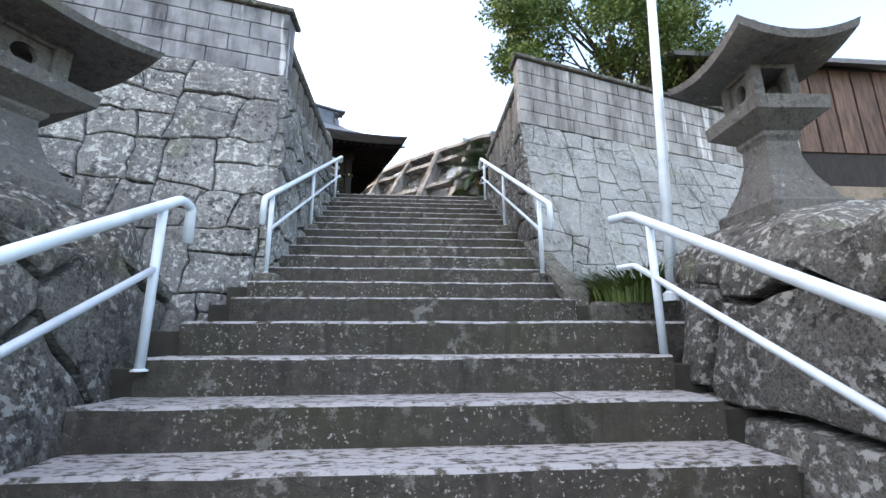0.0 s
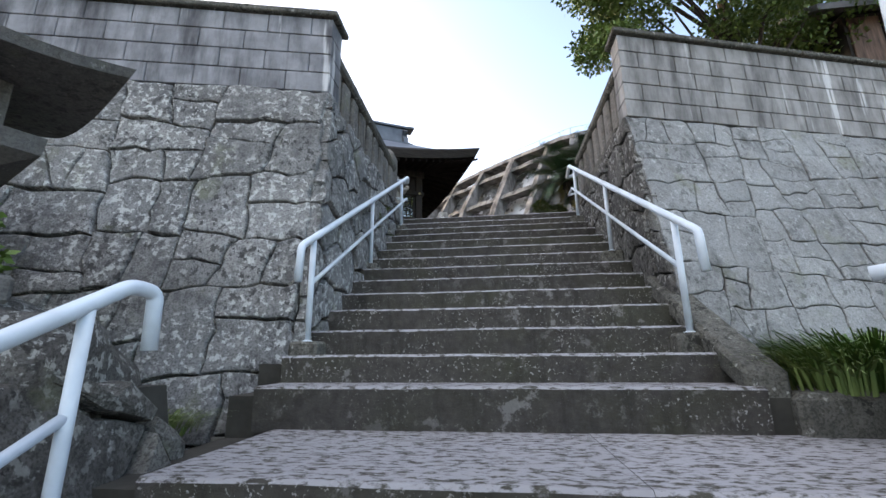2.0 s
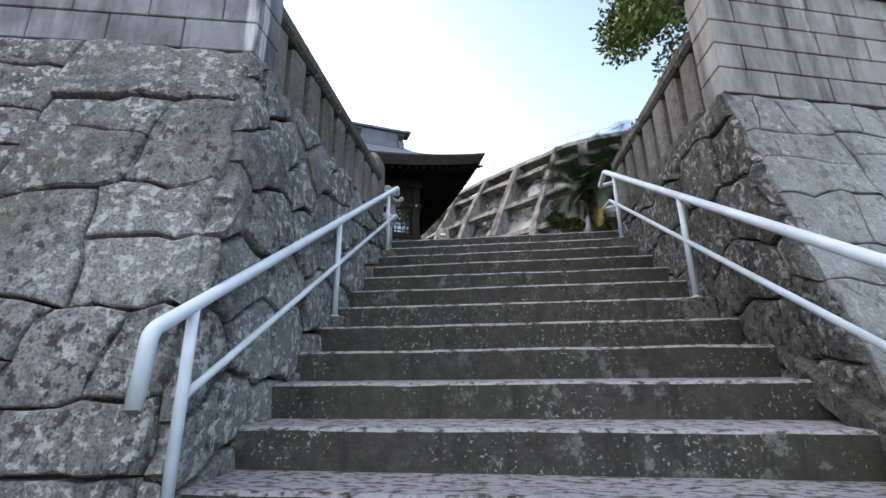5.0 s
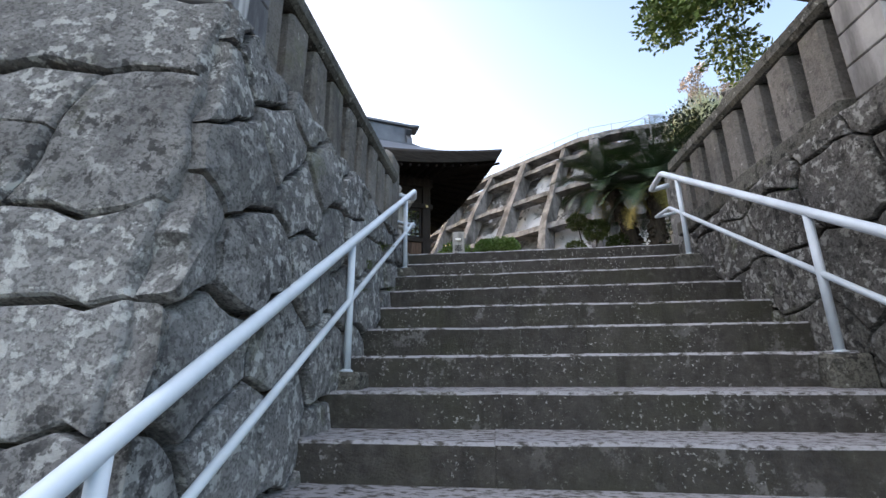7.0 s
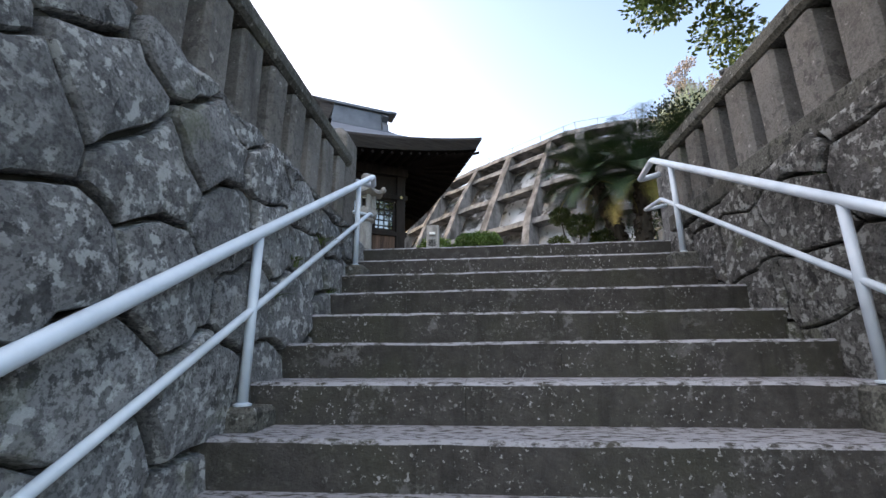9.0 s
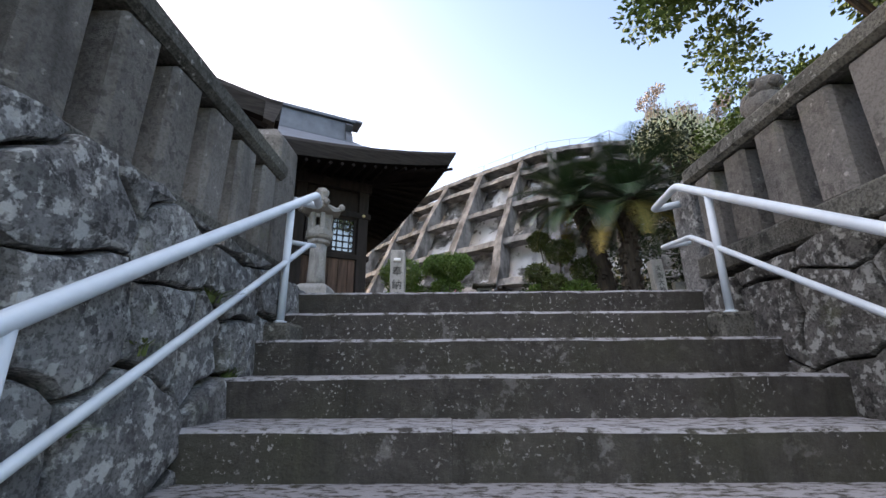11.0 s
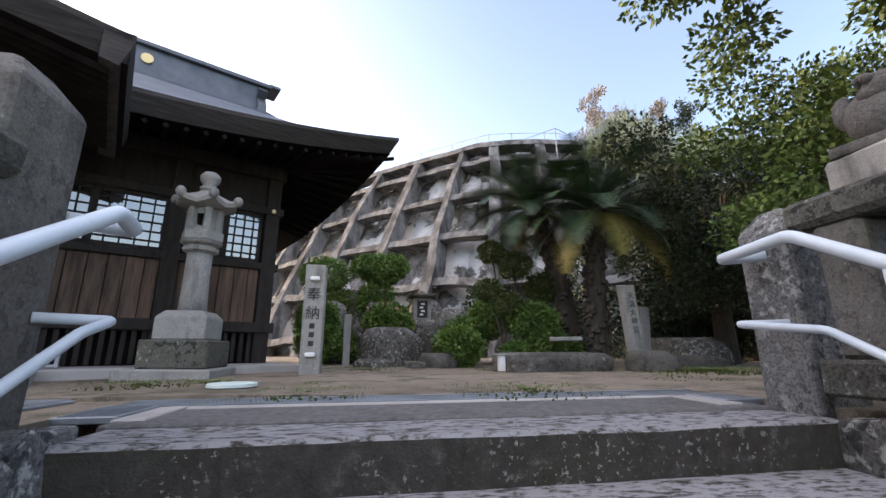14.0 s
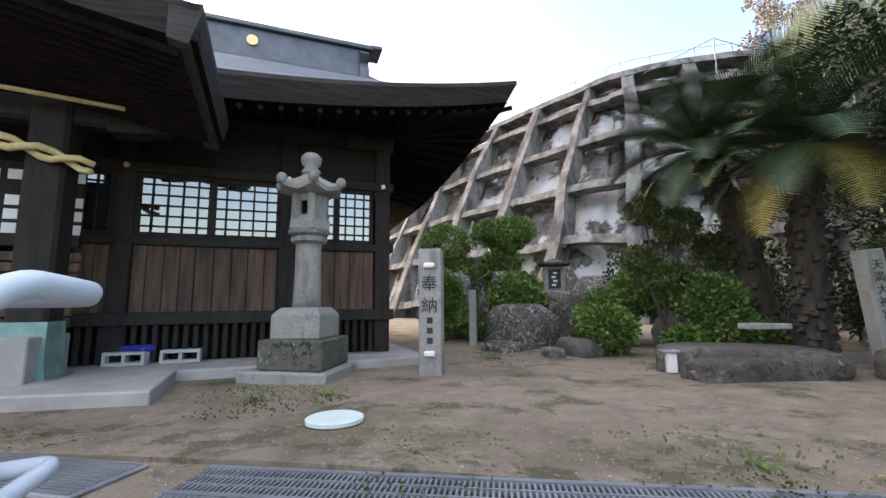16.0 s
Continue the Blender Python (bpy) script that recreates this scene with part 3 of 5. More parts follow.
def handrail(y0, z0, y1, z1, posts, x, upper, label):
    """A two-bar tubular rail between (y0, z0) and (y1, z1) of the top bar; posts as (y, foot z)."""
    r = thing("handrail", label, "handrail", group="white handrails on the stairs")
    g = (z1 - z0) / (y1 - y0)
    s = -1 if x > 0 else 1
    if upper:
        e = 0.45 if x > 0 else 0.19
        top = [(x, y0 - 0.02, z0 - 0.28), (x, y0, z0), (x, y1, z1), (x - 0.04 * s, y1 + e, z1 - 0.02), (x - 0.2 * s, y1 + e - 0.14, z1 - 0.02)]
        ya = posts[0][0]
        low = [(x, ya, z0 + g * (ya - y0) - 0.38), (x, y1 - 0.08, z1 - 0.39 - 0.08 * g), (x - 0.03 * s, y1 + e - 0.06, z1 - 0.385), (x - 0.2 * s, y1 + e - 0.2, z1 - 0.385)]
    else:
        top = [(x, y0, z0), (x, y1, z1), (x, y1 + 0.12, z1 - 0.01), (x, y1 + 0.13, z1 - 0.24)] if x < 0 else [(x, y0, z0), (x, y1, z1), (x - 0.10, y1 + 0.1, z1 - 0.01)]
        yb = posts[0][0] if x < 0 else y1
        low = [(x, y0, z0 - 0.36), (x, yb, z1 + g * (yb - y1) - 0.36)] + ([] if x < 0 else [(x - 0.10, y1 + 0.06, z1 - 0.37)])
    part("top_bar", tube(bmesh.new(), rounded(top, 0.04), 0.030, 16), RAIL, r, smooth=True)
    part("lower_bar", tube(bmesh.new(), rounded(low, 0.03), 0.019, 12), RAIL, r, smooth=True)
    for y, z in posts:
        part("post", tube(bmesh.new(), [(x, y, z), (x, y, z0 + g * (y - y0))], 0.024, 12), RAIL, r, smooth=True)
        part("base_plate", lathe([(0.04, z), (0.04, z + 0.008), (0.026, z + 0.014)], 12, cx=x, cy=y), RAIL, r)


handrail(4.0, 3.015, 7.885, 5.28, [(4.21, 2.3), (5.806, 3.249), (7.405, 4.223)], -1.425, True, "white painted steel handrail with two bars on stone stairs")
handrail(3.94, 2.995, 7.84, 5.30, [(4.272, 2.332), (5.928, 3.334), (7.49, 4.275)], 1.405, True, "white painted steel handrail with two bars on stone stairs")
handrail(-0.75, 0.67, 2.5, 2.47, [(2.345, 1.49), (0.5, 0.387)], -1.36, False, "white painted steel handrail beside the lower steps")
handrail(-0.75, 0.64, 2.72, 2.50, [(2.5, 1.53), (0.55, 0.387)], 1.55, False, "white painted steel handrail beside the lower steps")

pole = thing("flag_pole", "tall white painted steel pole beside the lower steps", "pole")
part("shaft", tube(bmesh.new(), [(2.14, 3.25, 1.95), (2.22, 3.25, 3.4), (2.44, 3.25, 7.4)], 0.045, 14, 0.037), RAIL, pole, smooth=True)
part("collar", lathe([(0.07, 1.95), (0.07, 2.01), (0.046, 2.03)], 14, cx=2.14, cy=3.25), RAIL, pole)

# ---- boulder walls beside the lower flight, with the stone lanterns on them ----


def lower_left(u, v, d):
    return Vector((-1.52 - 0.22 * (v - 1.0) + d, -1.6 + u, v))


def lower_left_front(u, v, d):
    return Vector((-1.72 - u, 3.3 - 0.05 * u - d, v))


def lower_right(u, v, d):
    return Vector((1.72 + 0.2 * (v - 1.0) - d, -1.6 + u, v))


wl = backing("boulder_wall_left", [[Vector((-1.58 - 0.22 * (z - 1.0), -1.6, z)), Vector((-1.58 - 0.22 * (z - 1.0), 3.3, z)), Vector((-6, 3.6, z)), Vector((-6, -1.6, z))] for z in (GROUND_Z, 2.05)], "low wall of dark lichened boulders beside the lower steps")
masonry(wl, [(0, GROUND_Z), (4.4, GROUND_Z), (4.9, 1.75), (4.5, 2.12), (0, 2.12)], lower_left, 0.85, BOULDER, 3, 0.12, 0.02, 0.7)
wr = backing("boulder_wall_right", [[Vector((1.78 + 0.2 * (z - 1.0), -1.6, z)), Vector((1.78 + 0.2 * (z - 1.0), 2.5, z)), Vector((6, 2.6, z)), Vector((6, -1.6, z))] for z in (GROUND_Z, 2.05)], "low wall of dark lichened boulders under the lantern")
masonry(wr, [(0, GROUND_Z), (4.15, GROUND_Z), (4.15, 2.15), (0, 2.15)], lower_right, 0.95, BOULDER, 8, 0.12, 0.02, 0.75)


def boulder(x, y, z, sx, sy, sz, seed, turn=0, mat=BOULDER, label="dark lichen-spotted boulder beside the steps", rough=0.28):
    ob = put("boulder", rock_mesh(seed, sx, sy, sz, 3, rough), mat, True)
    ob.matrix_world = pose(x, y, z, 0, 0, turn)
    tagged(ob, label, "boulder", "boulders")


boulder(2.75, 2.6, 1.95, 0.85, 0.8, 0.52, 1)
boulder(-2.55, 2.3, 1.9, 0.8, 0.85, 0.58, 2)
boulder(-2.2, 2.75, 1.9, 0.55, 0.6, 0.5, 4, 20)
boulder(-3.4, 2.6, 1.9, 0.9, 0.8, 0.6, 5, 60)
boulder(2.6, 0.8, 1.95, 0.9, 0.8, 0.35, 6, 40)
# ledge with grass before the right wall
b = bx(1.62, 4.4, 3.62, 5.6, GROUND_Z, 1.98, 0.04, 0.02)
tagged(put("planting_ledge", b, CURB), "low stone ledge planted with grass", "ledge", kind="structure")


def tuft(x, y, z, r, h, n, seed, mat, label):
    rng = random.Random(seed)
    bm = bmesh.new()
    for _ in range(n):
        a, d = rng.uniform(0, 6.28), rng.uniform(0, r)
        out = rng.uniform(0.2, 1.0) * h
        hh = h * rng.uniform(0.5, 1.0)
        px, py = x + d * math.cos(a), y + d * math.sin(a)
        w = 0.006 + 0.004 * rng.random()
        ca, sa = math.cos(a), math.sin(a)
        last = None
        for s in (0, 0.35, 0.7, 1.0):
            o, q = out * s * s * 1.2, hh * (s - 0.62 * s * s) * 1.25
            ww = w * (1 - 0.85 * s)
            pair = [bm.verts.new((px + ca * o - sa * ww, py + sa * o + ca * ww, z + q)), bm.verts.new((px + ca * o + sa * ww, py + sa * o - ca * ww, z + q))]
            if last:
                bm.faces.new((last[0], last[1], pair[1], pair[0]))
            last = pair
    return tagged(put("grass_tuft", bm, mat), label, "grass", kind="stuff")


tuft(2.45, 4.15, 1.97, 0.55, 0.75, 1300, 4, BUSHLEAF, "long drooping green grass on the stone ledge")
tuft(2.15, 3.95, 1.97, 0.45, 0.55, 420, 5, GRASS, "pale drooping grass blades on the ledge")
tuft(-2.6, 3.2, 2.0, 0.35, 0.5, 350, 6, GRASS, "green weeds between boulders and wall")
tuft(-2.1, 3.55, 1.75, 0.3, 0.25, 200, 7, GRASS, "green weeds at the foot of the wall")


def square_rings(spec, k=4, turn=math.pi / 4):
    return [ring(r * math.sqrt(2), z, 4, 0, 0, turn) for r, z in spec]


def curved_roof(half, thick, rise, lift, n=8):
    """A square roof with hollow slopes and lifted corners; its underside lies at height 0 in the middle."""
    bm = bmesh.new()
    top, under = {}, {}
    for i in range(-n, n + 1):
        for j in range(-n, n + 1):
            u, v = i / n, j / n
            m = max(abs(u), abs(v))
            corner = (abs(u) * abs(v)) ** 2
            z = rise * (1 - m) ** 1.55 + lift * corner * 1.0 + lift * 0.25 * m
            top[i, j] = bm.verts.new((u * half, v * half, z + thick))
            under[i, j] = bm.verts.new((u * half * 0.97, v * half * 0.97, max(0.0, lift * corner + lift * 0.25 * m)))
    for i in range(-n, n):
        for j in range(-n, n):
            bm.faces.new((top[i, j], top[i + 1, j], top[i + 1, j + 1], top[i, j + 1]))
            bm.faces.new((under[i, j], under[i, j + 1], under[i + 1, j + 1], under[i + 1, j]))
    for k in range(-n, n):
        bm.faces.new((top[k, -n], under[k, -n], under[k + 1, -n], top[k + 1, -n]))
        bm.faces.new((top[k + 1, n], under[k + 1, n], under[k, n], top[k, n]))
        bm.faces.new((top[-n, k + 1], under[-n, k + 1], under[-n, k], top[-n, k]))
        bm.faces.new((top[n, k], under[n, k], under[n, k + 1], top[n, k + 1]))
    return bm


def wide_lantern(x, y, z, turn, size, label):
    """A broad square stone lantern with flared shaft, plate, fire box and sweeping roof."""
    t = thing("stone_lantern", label, "stone lantern", (x, y, z), turn, "wide stone lanterns by the lower steps")
    b = bx(-0.42, 0.42, -0.42, 0.42, 0, 0.14, 0.02, 0.004)
    part("base", b, LANTERN, t)
    b = loft(bmesh.new(), square_rings([(0.36, 0.14), (0.33, 0.2), (0.24, 0.34), (0.185, 0.5), (0.175, 0.62), (0.21, 0.66), (0.21, 0.69)]))
    part("shaft", b, LANTERN, t)
    b = loft(bmesh.new(), square_rings([(0.2, 0.69), (0.40, 0.80), (0.41, 0.90), (0.36, 0.91)]))
    part("platform", b, LANTERN, t)
    fire = bmesh.new()
    for sx in (-1, 1):
        for sy in (-1, 1):
            box(fire, sx * 0.2 - 0.055, sx * 0.2 + 0.055, sy * 0.2 - 0.055, sy * 0.2 + 0.055, 0.91, 1.22, 0.008)
    box(fire, -0.25, 0.25, -0.25, 0.25, 1.18, 1.22, 0.005)
    part("fire_box", fire, LANTERN, t)
    for sx in (-1, 1):
        bm = bmesh.new()
        n = 20
        rim = [bm.verts.new((sx * 0.215, 0.075 * math.cos(6.2832 * k / n), 1.06 + 0.075 * math.sin(6.2832 * k / n))) for k in range(n)]
        out = [bm.verts.new((sx * 0.215, max(-0.15, min(0.15, 0.22 * math.cos(6.2832 * k / n))), max(0.91, min(1.2, 1.06 + 0.22 * math.sin(6.2832 * k / n))))) for k in range(n)]
        for k in range(n):
            bm.faces.new((rim[k], rim[(k + 1) % n], out[(k + 1) % n], out[k]))
        back = [bm.verts.new((v.co.x - sx * 0.06, v.co.y, v.co.z)) for v in rim]
        for k in range(n):
            bm.faces.new((rim[k], back[k], back[(k + 1) % n], rim[(k + 1) % n]))
        part("window_panel", bm, LANTERN, t)
    r = curved_roof(0.66, 0.06, 0.27, 0.11)
    bmesh.ops.translate(r, verts=r.verts, vec=(0, 0, 1.2))
    part("roof", r, LANTERN, t, smooth=False)
    t.scale = size
    part("finial", lathe([(0.10, 1.5), (0.13, 1.56), (0.14, 1.62), (0.12, 1.68), (0.05, 1.72), (0.01, 1.73)], 18), LANTERN, t, smooth=True)
    return t


wide_lantern(2.68, 2.7, 2.42, -3, (0.66, 0.66, 1.0), "wide weathered stone lantern with sweeping roof on a boulder")
wide_lantern(-2.42, 2.4, 2.42, -26, (0.83, 0.83, 0.83), "wide weathered stone lantern with sweeping roof above the steps")

# ---- landing: drain frame, grating, paving ----
b = bx(-1.55, 1.55, 8.2, 8.735, 4.3, 4.503, 0.01, 0.004)
tagged(put("landing_paving", b, LANDING), "grey stone paving slab at the head of the stairs", "paving", kind="structure")
drain = thing("drain_grating", "grey steel drain grating set in the ground across the landing", "drain grating", (0, 0, 4.484))
part("frame", box(box(bmesh.new(), -1.82, 1.72, 8.74, 8.77, 0, 0.03), -1.82, 1.72, 9.0, 9.03, 0, 0.03), IRON, drain)
b = bmesh.new()
for k in range(150):
    x = -1.81 + 3.52 * k / 150
    box(b, x, x + 0.010, 8.77, 9.0, 0.0, 0.022)
for y in (8.84, 8.92):
    box(b, -1.81, 1.71, y, y + 0.012, 0.002, 0.026)
part("bars", b, IRON, drain)
part("pit", bx(-1.81, 1.71, 8.755, 9.01, -0.2, -0.08), MORTAR, drain)
for x0, x1, y0 in ((-1.82, -1.56, 8.36), (1.46, 1.72, 8.42)):
    b = bx(x0, x1, y0, 8.735, 0.0, 0.03, 0.004)
    cover = part("side_cover", b, IRON, drain)
    for k in range(9):
        part("rib", bx(x0 + 0.02 + 0.025 * k, x0 + 0.03 + 0.025 * k, y0 + 0.02, 8.72, 0.03, 0.034), IRON, cover)
for nm, x0, x1, y0, y1 in (("landing_border_left", -1.556, -1.42, 8.3, 8.736), ("landing_border", -1.416, 1.316, 8.67, 8.736), ("landing_border_right", 1.32, 1.456, 8.3, 8.736)):
    tagged(put(nm, bx(x0, x1, y0, y1, 4.35, 4.51, 0.006, 0.003), CONCRETE), "pale concrete edging beside the drain", "edging", kind="structure")
plate = thing("cover_plate", "ribbed grey steel cover plate lying on the earth", "cover plate", (-2.75, 8.85, 4.512), -4)
part("sheet", bx(-0.65, 0.65, -0.17, 0.17, 0, 0.016, 0.004, 0.003), IRON, plate)
for k in range(13):
    part("rib", bx(-0.63, 0.63, -0.155 + 0.025 * k, -0.145 + 0.025 * k, 0.016, 0.021), IRON, plate)
b = lathe([(0.175, 4.53), (0.175, 4.552), (0.165, 4.556)], 28, cx=-1.515, cy=9.715)
mh = tagged(put("manhole_cover", b, PALEBLUE), "pale green round manhole cover in the earth", "manhole cover")

# ---- shrine hall ----
hall = thing("shrine_hall", "dark weathered timber shrine hall with grey metal roof and upturned eave", "shrine building")
WY, WX = 12.7, -2.02                  # front wall plane and its free corner, before the hall is turned
B0 = 4.62
SILL, PANEL, HEAD, PLATE = 5.12, 5.98, 6.78, 7.35
TURNED = pose(WX, WY, 0, 0, 0, 28) @ pose(-WX, -WY, 0)
part("foundation", bx(-13, WX + 0.35, WY - 0.75, WY + 6, 4.3, B0, 0.015, 0.004), CONCRETE, hall, "pale concrete plinth")
for x in (WX - 0.09, -3.32, -5.05, -6.9):
    part("post", bx(x - 0.10, x + 0.10, WY - 0.1, WY + 0.1, B0, PLATE + 0.3, 0.01), DARKWOOD, hall)
for z0, z1, p, nm in ((SILL - 0.08, SILL + 0.06, 0.14, "sill_beam"), (PANEL - 0.04, PANEL + 0.06, 0.1, "window_sill"), (HEAD, HEAD + 0.12, 0.12, "lintel"), (PLATE, PLATE + 0.2, 0.13, "wall_plate")):
    part(nm, bx(-13, WX + 0.06, WY - p, WY + 0.05, z0, z1, 0.008), DARKWOOD, hall)
part("inner_wall", bx(-13, WX - 0.02, WY + 0.06, WY + 0.1, B0, HEAD, 0), SHADEWOOD, hall)
part("upper_wall", bx(-13, WX - 0.02, WY - 0.03, WY + 0.05, HEAD + 0.12, PLATE + 0.6, 0), DARKWOOD, hall)
part("side_wall", bx(WX - 0.1, WX - 0.02, WY + 0.1, WY + 6, B0, PLATE + 0.4, 0), DARKWOOD, hall)
x = WX - 0.2
while x > -8.2:
    w = random.uniform(0.13, 0.2)
    part("plank", bx(x - w + 0.004, x - 0.004, WY - 0.045 + random.uniform(-.004, .004), WY - 0.015, SILL + 0.06, PANEL - 0.04, 0.004), WOOD, hall)
    x -= w
slat = bx(-0.026, 0.026, -0.03, 0.0, 0, SILL - 0.08 - B0 - 0.02, 0.004)
me = bpy.data.meshes.new("slat")
slat.to_mesh(me)
slat.free()
me.materials.append(DARKWOOD)
for k in range(62):
    piece("slat", me, hall, pose(WX - 0.24 - 0.1 * k, WY - 0.06, B0 + 0.02))


def lattice(name, x0, x1, z0, z1, y, cols, rows, parent):
    w = bmesh.new()
    for a, b, c, d in ((x0, x0 + 0.04, z0, z1), (x1 - 0.04, x1, z0, z1), (x0, x1, z0, z0 + 0.05), (x0, x1, z1 - 0.05, z1)):
        box(w, a, b, y - 0.03, y + 0.02, c, d)
    win = part(name, w, DARKWOOD, parent)
    b = bmesh.new()
    for k in range(1, cols):
        x = x0 + (x1 - x0) * k / cols
        box(b, x - 0.009, x + 0.009, y - 0.02, y + 0.0, z0, z1)
    for k in range(1, rows):
        z = z0 + (z1 - z0) * k / rows
        box(b, x0, x1, y - 0.017, y + 0.003, z - 0.009, z + 0.009)
    part("lattice_bars", b, DARKWOOD, win)
    b = bmesh.new()
    f = [b.verts.new(p) for p in ((x0, y + 0.008, z0), (x1, y + 0.008, z0), (x1, y - 0.004, z1), (x0, y - 0.004, z1))]
    b.faces.new(f)
    part("pane", b, GLASS, win)


for a, b_ in ((-3.2, -2.72), (-2.72, -2.24), (-4.95, -4.18), (-4.18, -3.42), (-6.8, -6.0), (-6.0, -5.16)):
    lattice("window", a, b_, PANEL + 0.06, HEAD, WY - 0.04, 5 if b_ - a > 0.6 else 4, 6, hall)
for x in (-2.11, -3.32, -5.05):
    part("nail_cover", loft(bmesh.new(), [[(x + 0.03 * math.cos(a * 0.785), WY - 0.12 - d, HEAD + 0.06 + 0.03 * math.sin(a * 0.785)) for a in range(8)] for d in (0, 0.015)]), GOLD, hall)

# roof: a skirt with upturned corner and a straight upper gable roof
EY, EX = 11.45, -0.62


def eave_z(x):
    s = max(0.0, (x + 5.2) / (EX + 5.2))
    return 7.50 + 0.52 * s ** 2.2


def roof_front(u, v, lift):
    """u 0..1 along the eave from far end to the corner, v 0..1 up the slope."""
    xr = EX + (-1.75 - EX) * v
    x = -13 + (xr + 13) * u
    xe = -13 + (EX + 13) * u
    z = eave_z(xe) * (1 - v) + 8.62 * v - 0.35 * v * (1 - v)
    return Vector((x, EY + (13.05 - EY) * v, z + lift))


def roof_side(u, v, lift):
    """u 0..1 back along the side eave, v 0..1 up the slope."""
    yf = EY + (13.05 - EY) * v
    y = yf + (19 - yf) * u
    s = max(0.0, 1 - u * 7.5 / 4.9)
    z = (7.50 + 0.52 * s ** 2.2) * (1 - v) + 8.62 * v - 0.35 * v * (1 - v)
    return Vector((EX + (-1.75 - EX) * v, y, z + lift))


def sheet(f, nu, nv, mat, name, parent, lift, v1=1.0):
    bm = bmesh.new()
    g = [[bm.verts.new(f(1 - (1 - i / nu) ** 1.0, v1 * j / nv, lift)) for j in range(nv + 1)] for i in range(nu + 1)]
    for i in range(nu):
        for j in range(nv):
            bm.faces.new((g[i][j], g[i + 1][j], g[i + 1][j + 1], g[i][j + 1]))
    return part(name, bm, mat, parent, smooth=True)


def band(f, nu, d0, d1, mat, name, parent, inset):
    """The thick edge of the roof below the sheet."""
    bm = bmesh.new()
    rows = []
    for i in range(nu + 1):
        p = f(i / nu, 0, 0)
        q = f(i / nu, inset, 0)
        low = Vector((q.x, q.y, p.z - d1))
        rows.append([bm.verts.new(c) for c in (p + Vector((0, 0, d0)), Vector((p.x, p.y, p.z)), low, Vector((q.x, q.y, p.z + d0 * 0.5)))])
    for r, s in zip(rows, rows[1:]):
        for k in range(4):
            bm.faces.new((r[k], s[k], s[(k + 1) % 4], r[(k + 1) % 4]))
    bm.faces.new(rows[0])
    bm.faces.new(rows[-1][::-1])
    bmesh.ops.recalc_face_normals(bm, faces=bm.faces)
    return part(name, bm, mat, parent)


sheet(roof_front, 60, 10, COPPER, "roof_skirt", hall, 0.05)
sheet(roof_side, 50, 10, COPPER, "roof_skirt", hall, 0.05)
band(roof_front, 60, 0.05, 0.20, FASCIA, "eave_edge", hall, 0.08)
band(roof_side, 50, 0.05, 0.20, FASCIA, "eave_edge", hall, 0.08)


def soffit(f, nu, name):
    bm = bmesh.new()
    rows = []
    for i in range(nu + 1):
        a = f(i / nu, 0.07, -0.2)
        b = f(i / nu, 0.0, 0)
        w = Vector((min(b.x, WX + 0.02), max(b.y, WY), PLATE + 0.32))
        if f is roof_side:
            w = Vector((WX, max(WY, b.y), PLATE + 0.32))
        else:
            w = Vector((min(b.x, WX), WY, PLATE + 0.32))
        a.z = b.z - 0.2
        rows.append([bm.verts.new(a.lerp(w, s)) for s in (0, 0.5, 1)])
    for r, s in zip(rows, rows[1:]):
        for k in range(2):
            if (r[k].co - s[k].co).length + (r[k + 1].co - s[k + 1].co).length > 1e-5:
                bm.faces.new((r[k], s[k], s[k + 1], r[k + 1]))
    bmesh.ops.remove_doubles(bm, verts=bm.verts, dist=1e-4)
    part(name, bm, SHADEWOOD, hall)


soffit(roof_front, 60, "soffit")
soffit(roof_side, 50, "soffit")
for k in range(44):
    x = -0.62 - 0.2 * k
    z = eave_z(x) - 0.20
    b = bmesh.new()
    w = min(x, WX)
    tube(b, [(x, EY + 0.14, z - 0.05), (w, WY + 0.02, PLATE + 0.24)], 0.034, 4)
    part("rafter", b, SHADEWOOD, hall)
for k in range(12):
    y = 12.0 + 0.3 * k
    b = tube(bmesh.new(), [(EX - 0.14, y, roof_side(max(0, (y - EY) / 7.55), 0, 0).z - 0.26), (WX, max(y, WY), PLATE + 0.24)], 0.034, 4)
    part("rafter", b, SHADEWOOD, hall)
# upper roof with horizontal sheet courses
RY, RZ = 14.35, 9.72
b = bmesh.new()
N = 16
for k in range(N):
    s0, s1 = k / N, (k + 1) / N
    y0, y1 = 13.05 + (RY - 0.25 - 13.05) * s0, 13.05 + (RY - 0.25 - 13.05) * s1
    z0, z1 = 8.62 + (9.30 - 8.62) * s0, 8.62 + (9.30 - 8.62) * s1
    x1 = -2.0 - 0.04 * s0
    vs = [b.verts.new(p) for p in ((-13, y0, z0 + 0.03), (x1, y0, z0 + 0.03), (x1, y1, z1), (-13, y1, z1), (-13, y0, z0), (x1, y0, z0))]
    b.faces.new((vs[0], vs[1], vs[2], vs[3]))
    b.faces.new((vs[4], vs[5], vs[1], vs[0]))
part("upper_roof", b, COPPER, hall)
bm = bmesh.new()
pts = [(13.0, 8.6), (RY, 9.45), (15.7, 8.6)]
loft(bm, [[(x, y, z) for y, z in pts] for x in (-2.38, -2.23)])
part("gable_board", bm, DARKWOOD, hall)
part("ridge_box", bx(-13, -2.15, RY - 0.2, RY + 0.2, 9.28, 9.84, 0.01), COPPER, hall)
part("ridge_cap", bx(-13, -2.0, RY - 0.27, RY + 0.27, 9.84, 9.92, 0.01), COPPER, hall)
part("ridge_tail", bx(-2.04, -1.82, RY - 0.24, RY + 0.24, 9.89, 9.96, 0.01), COPPER, hall)
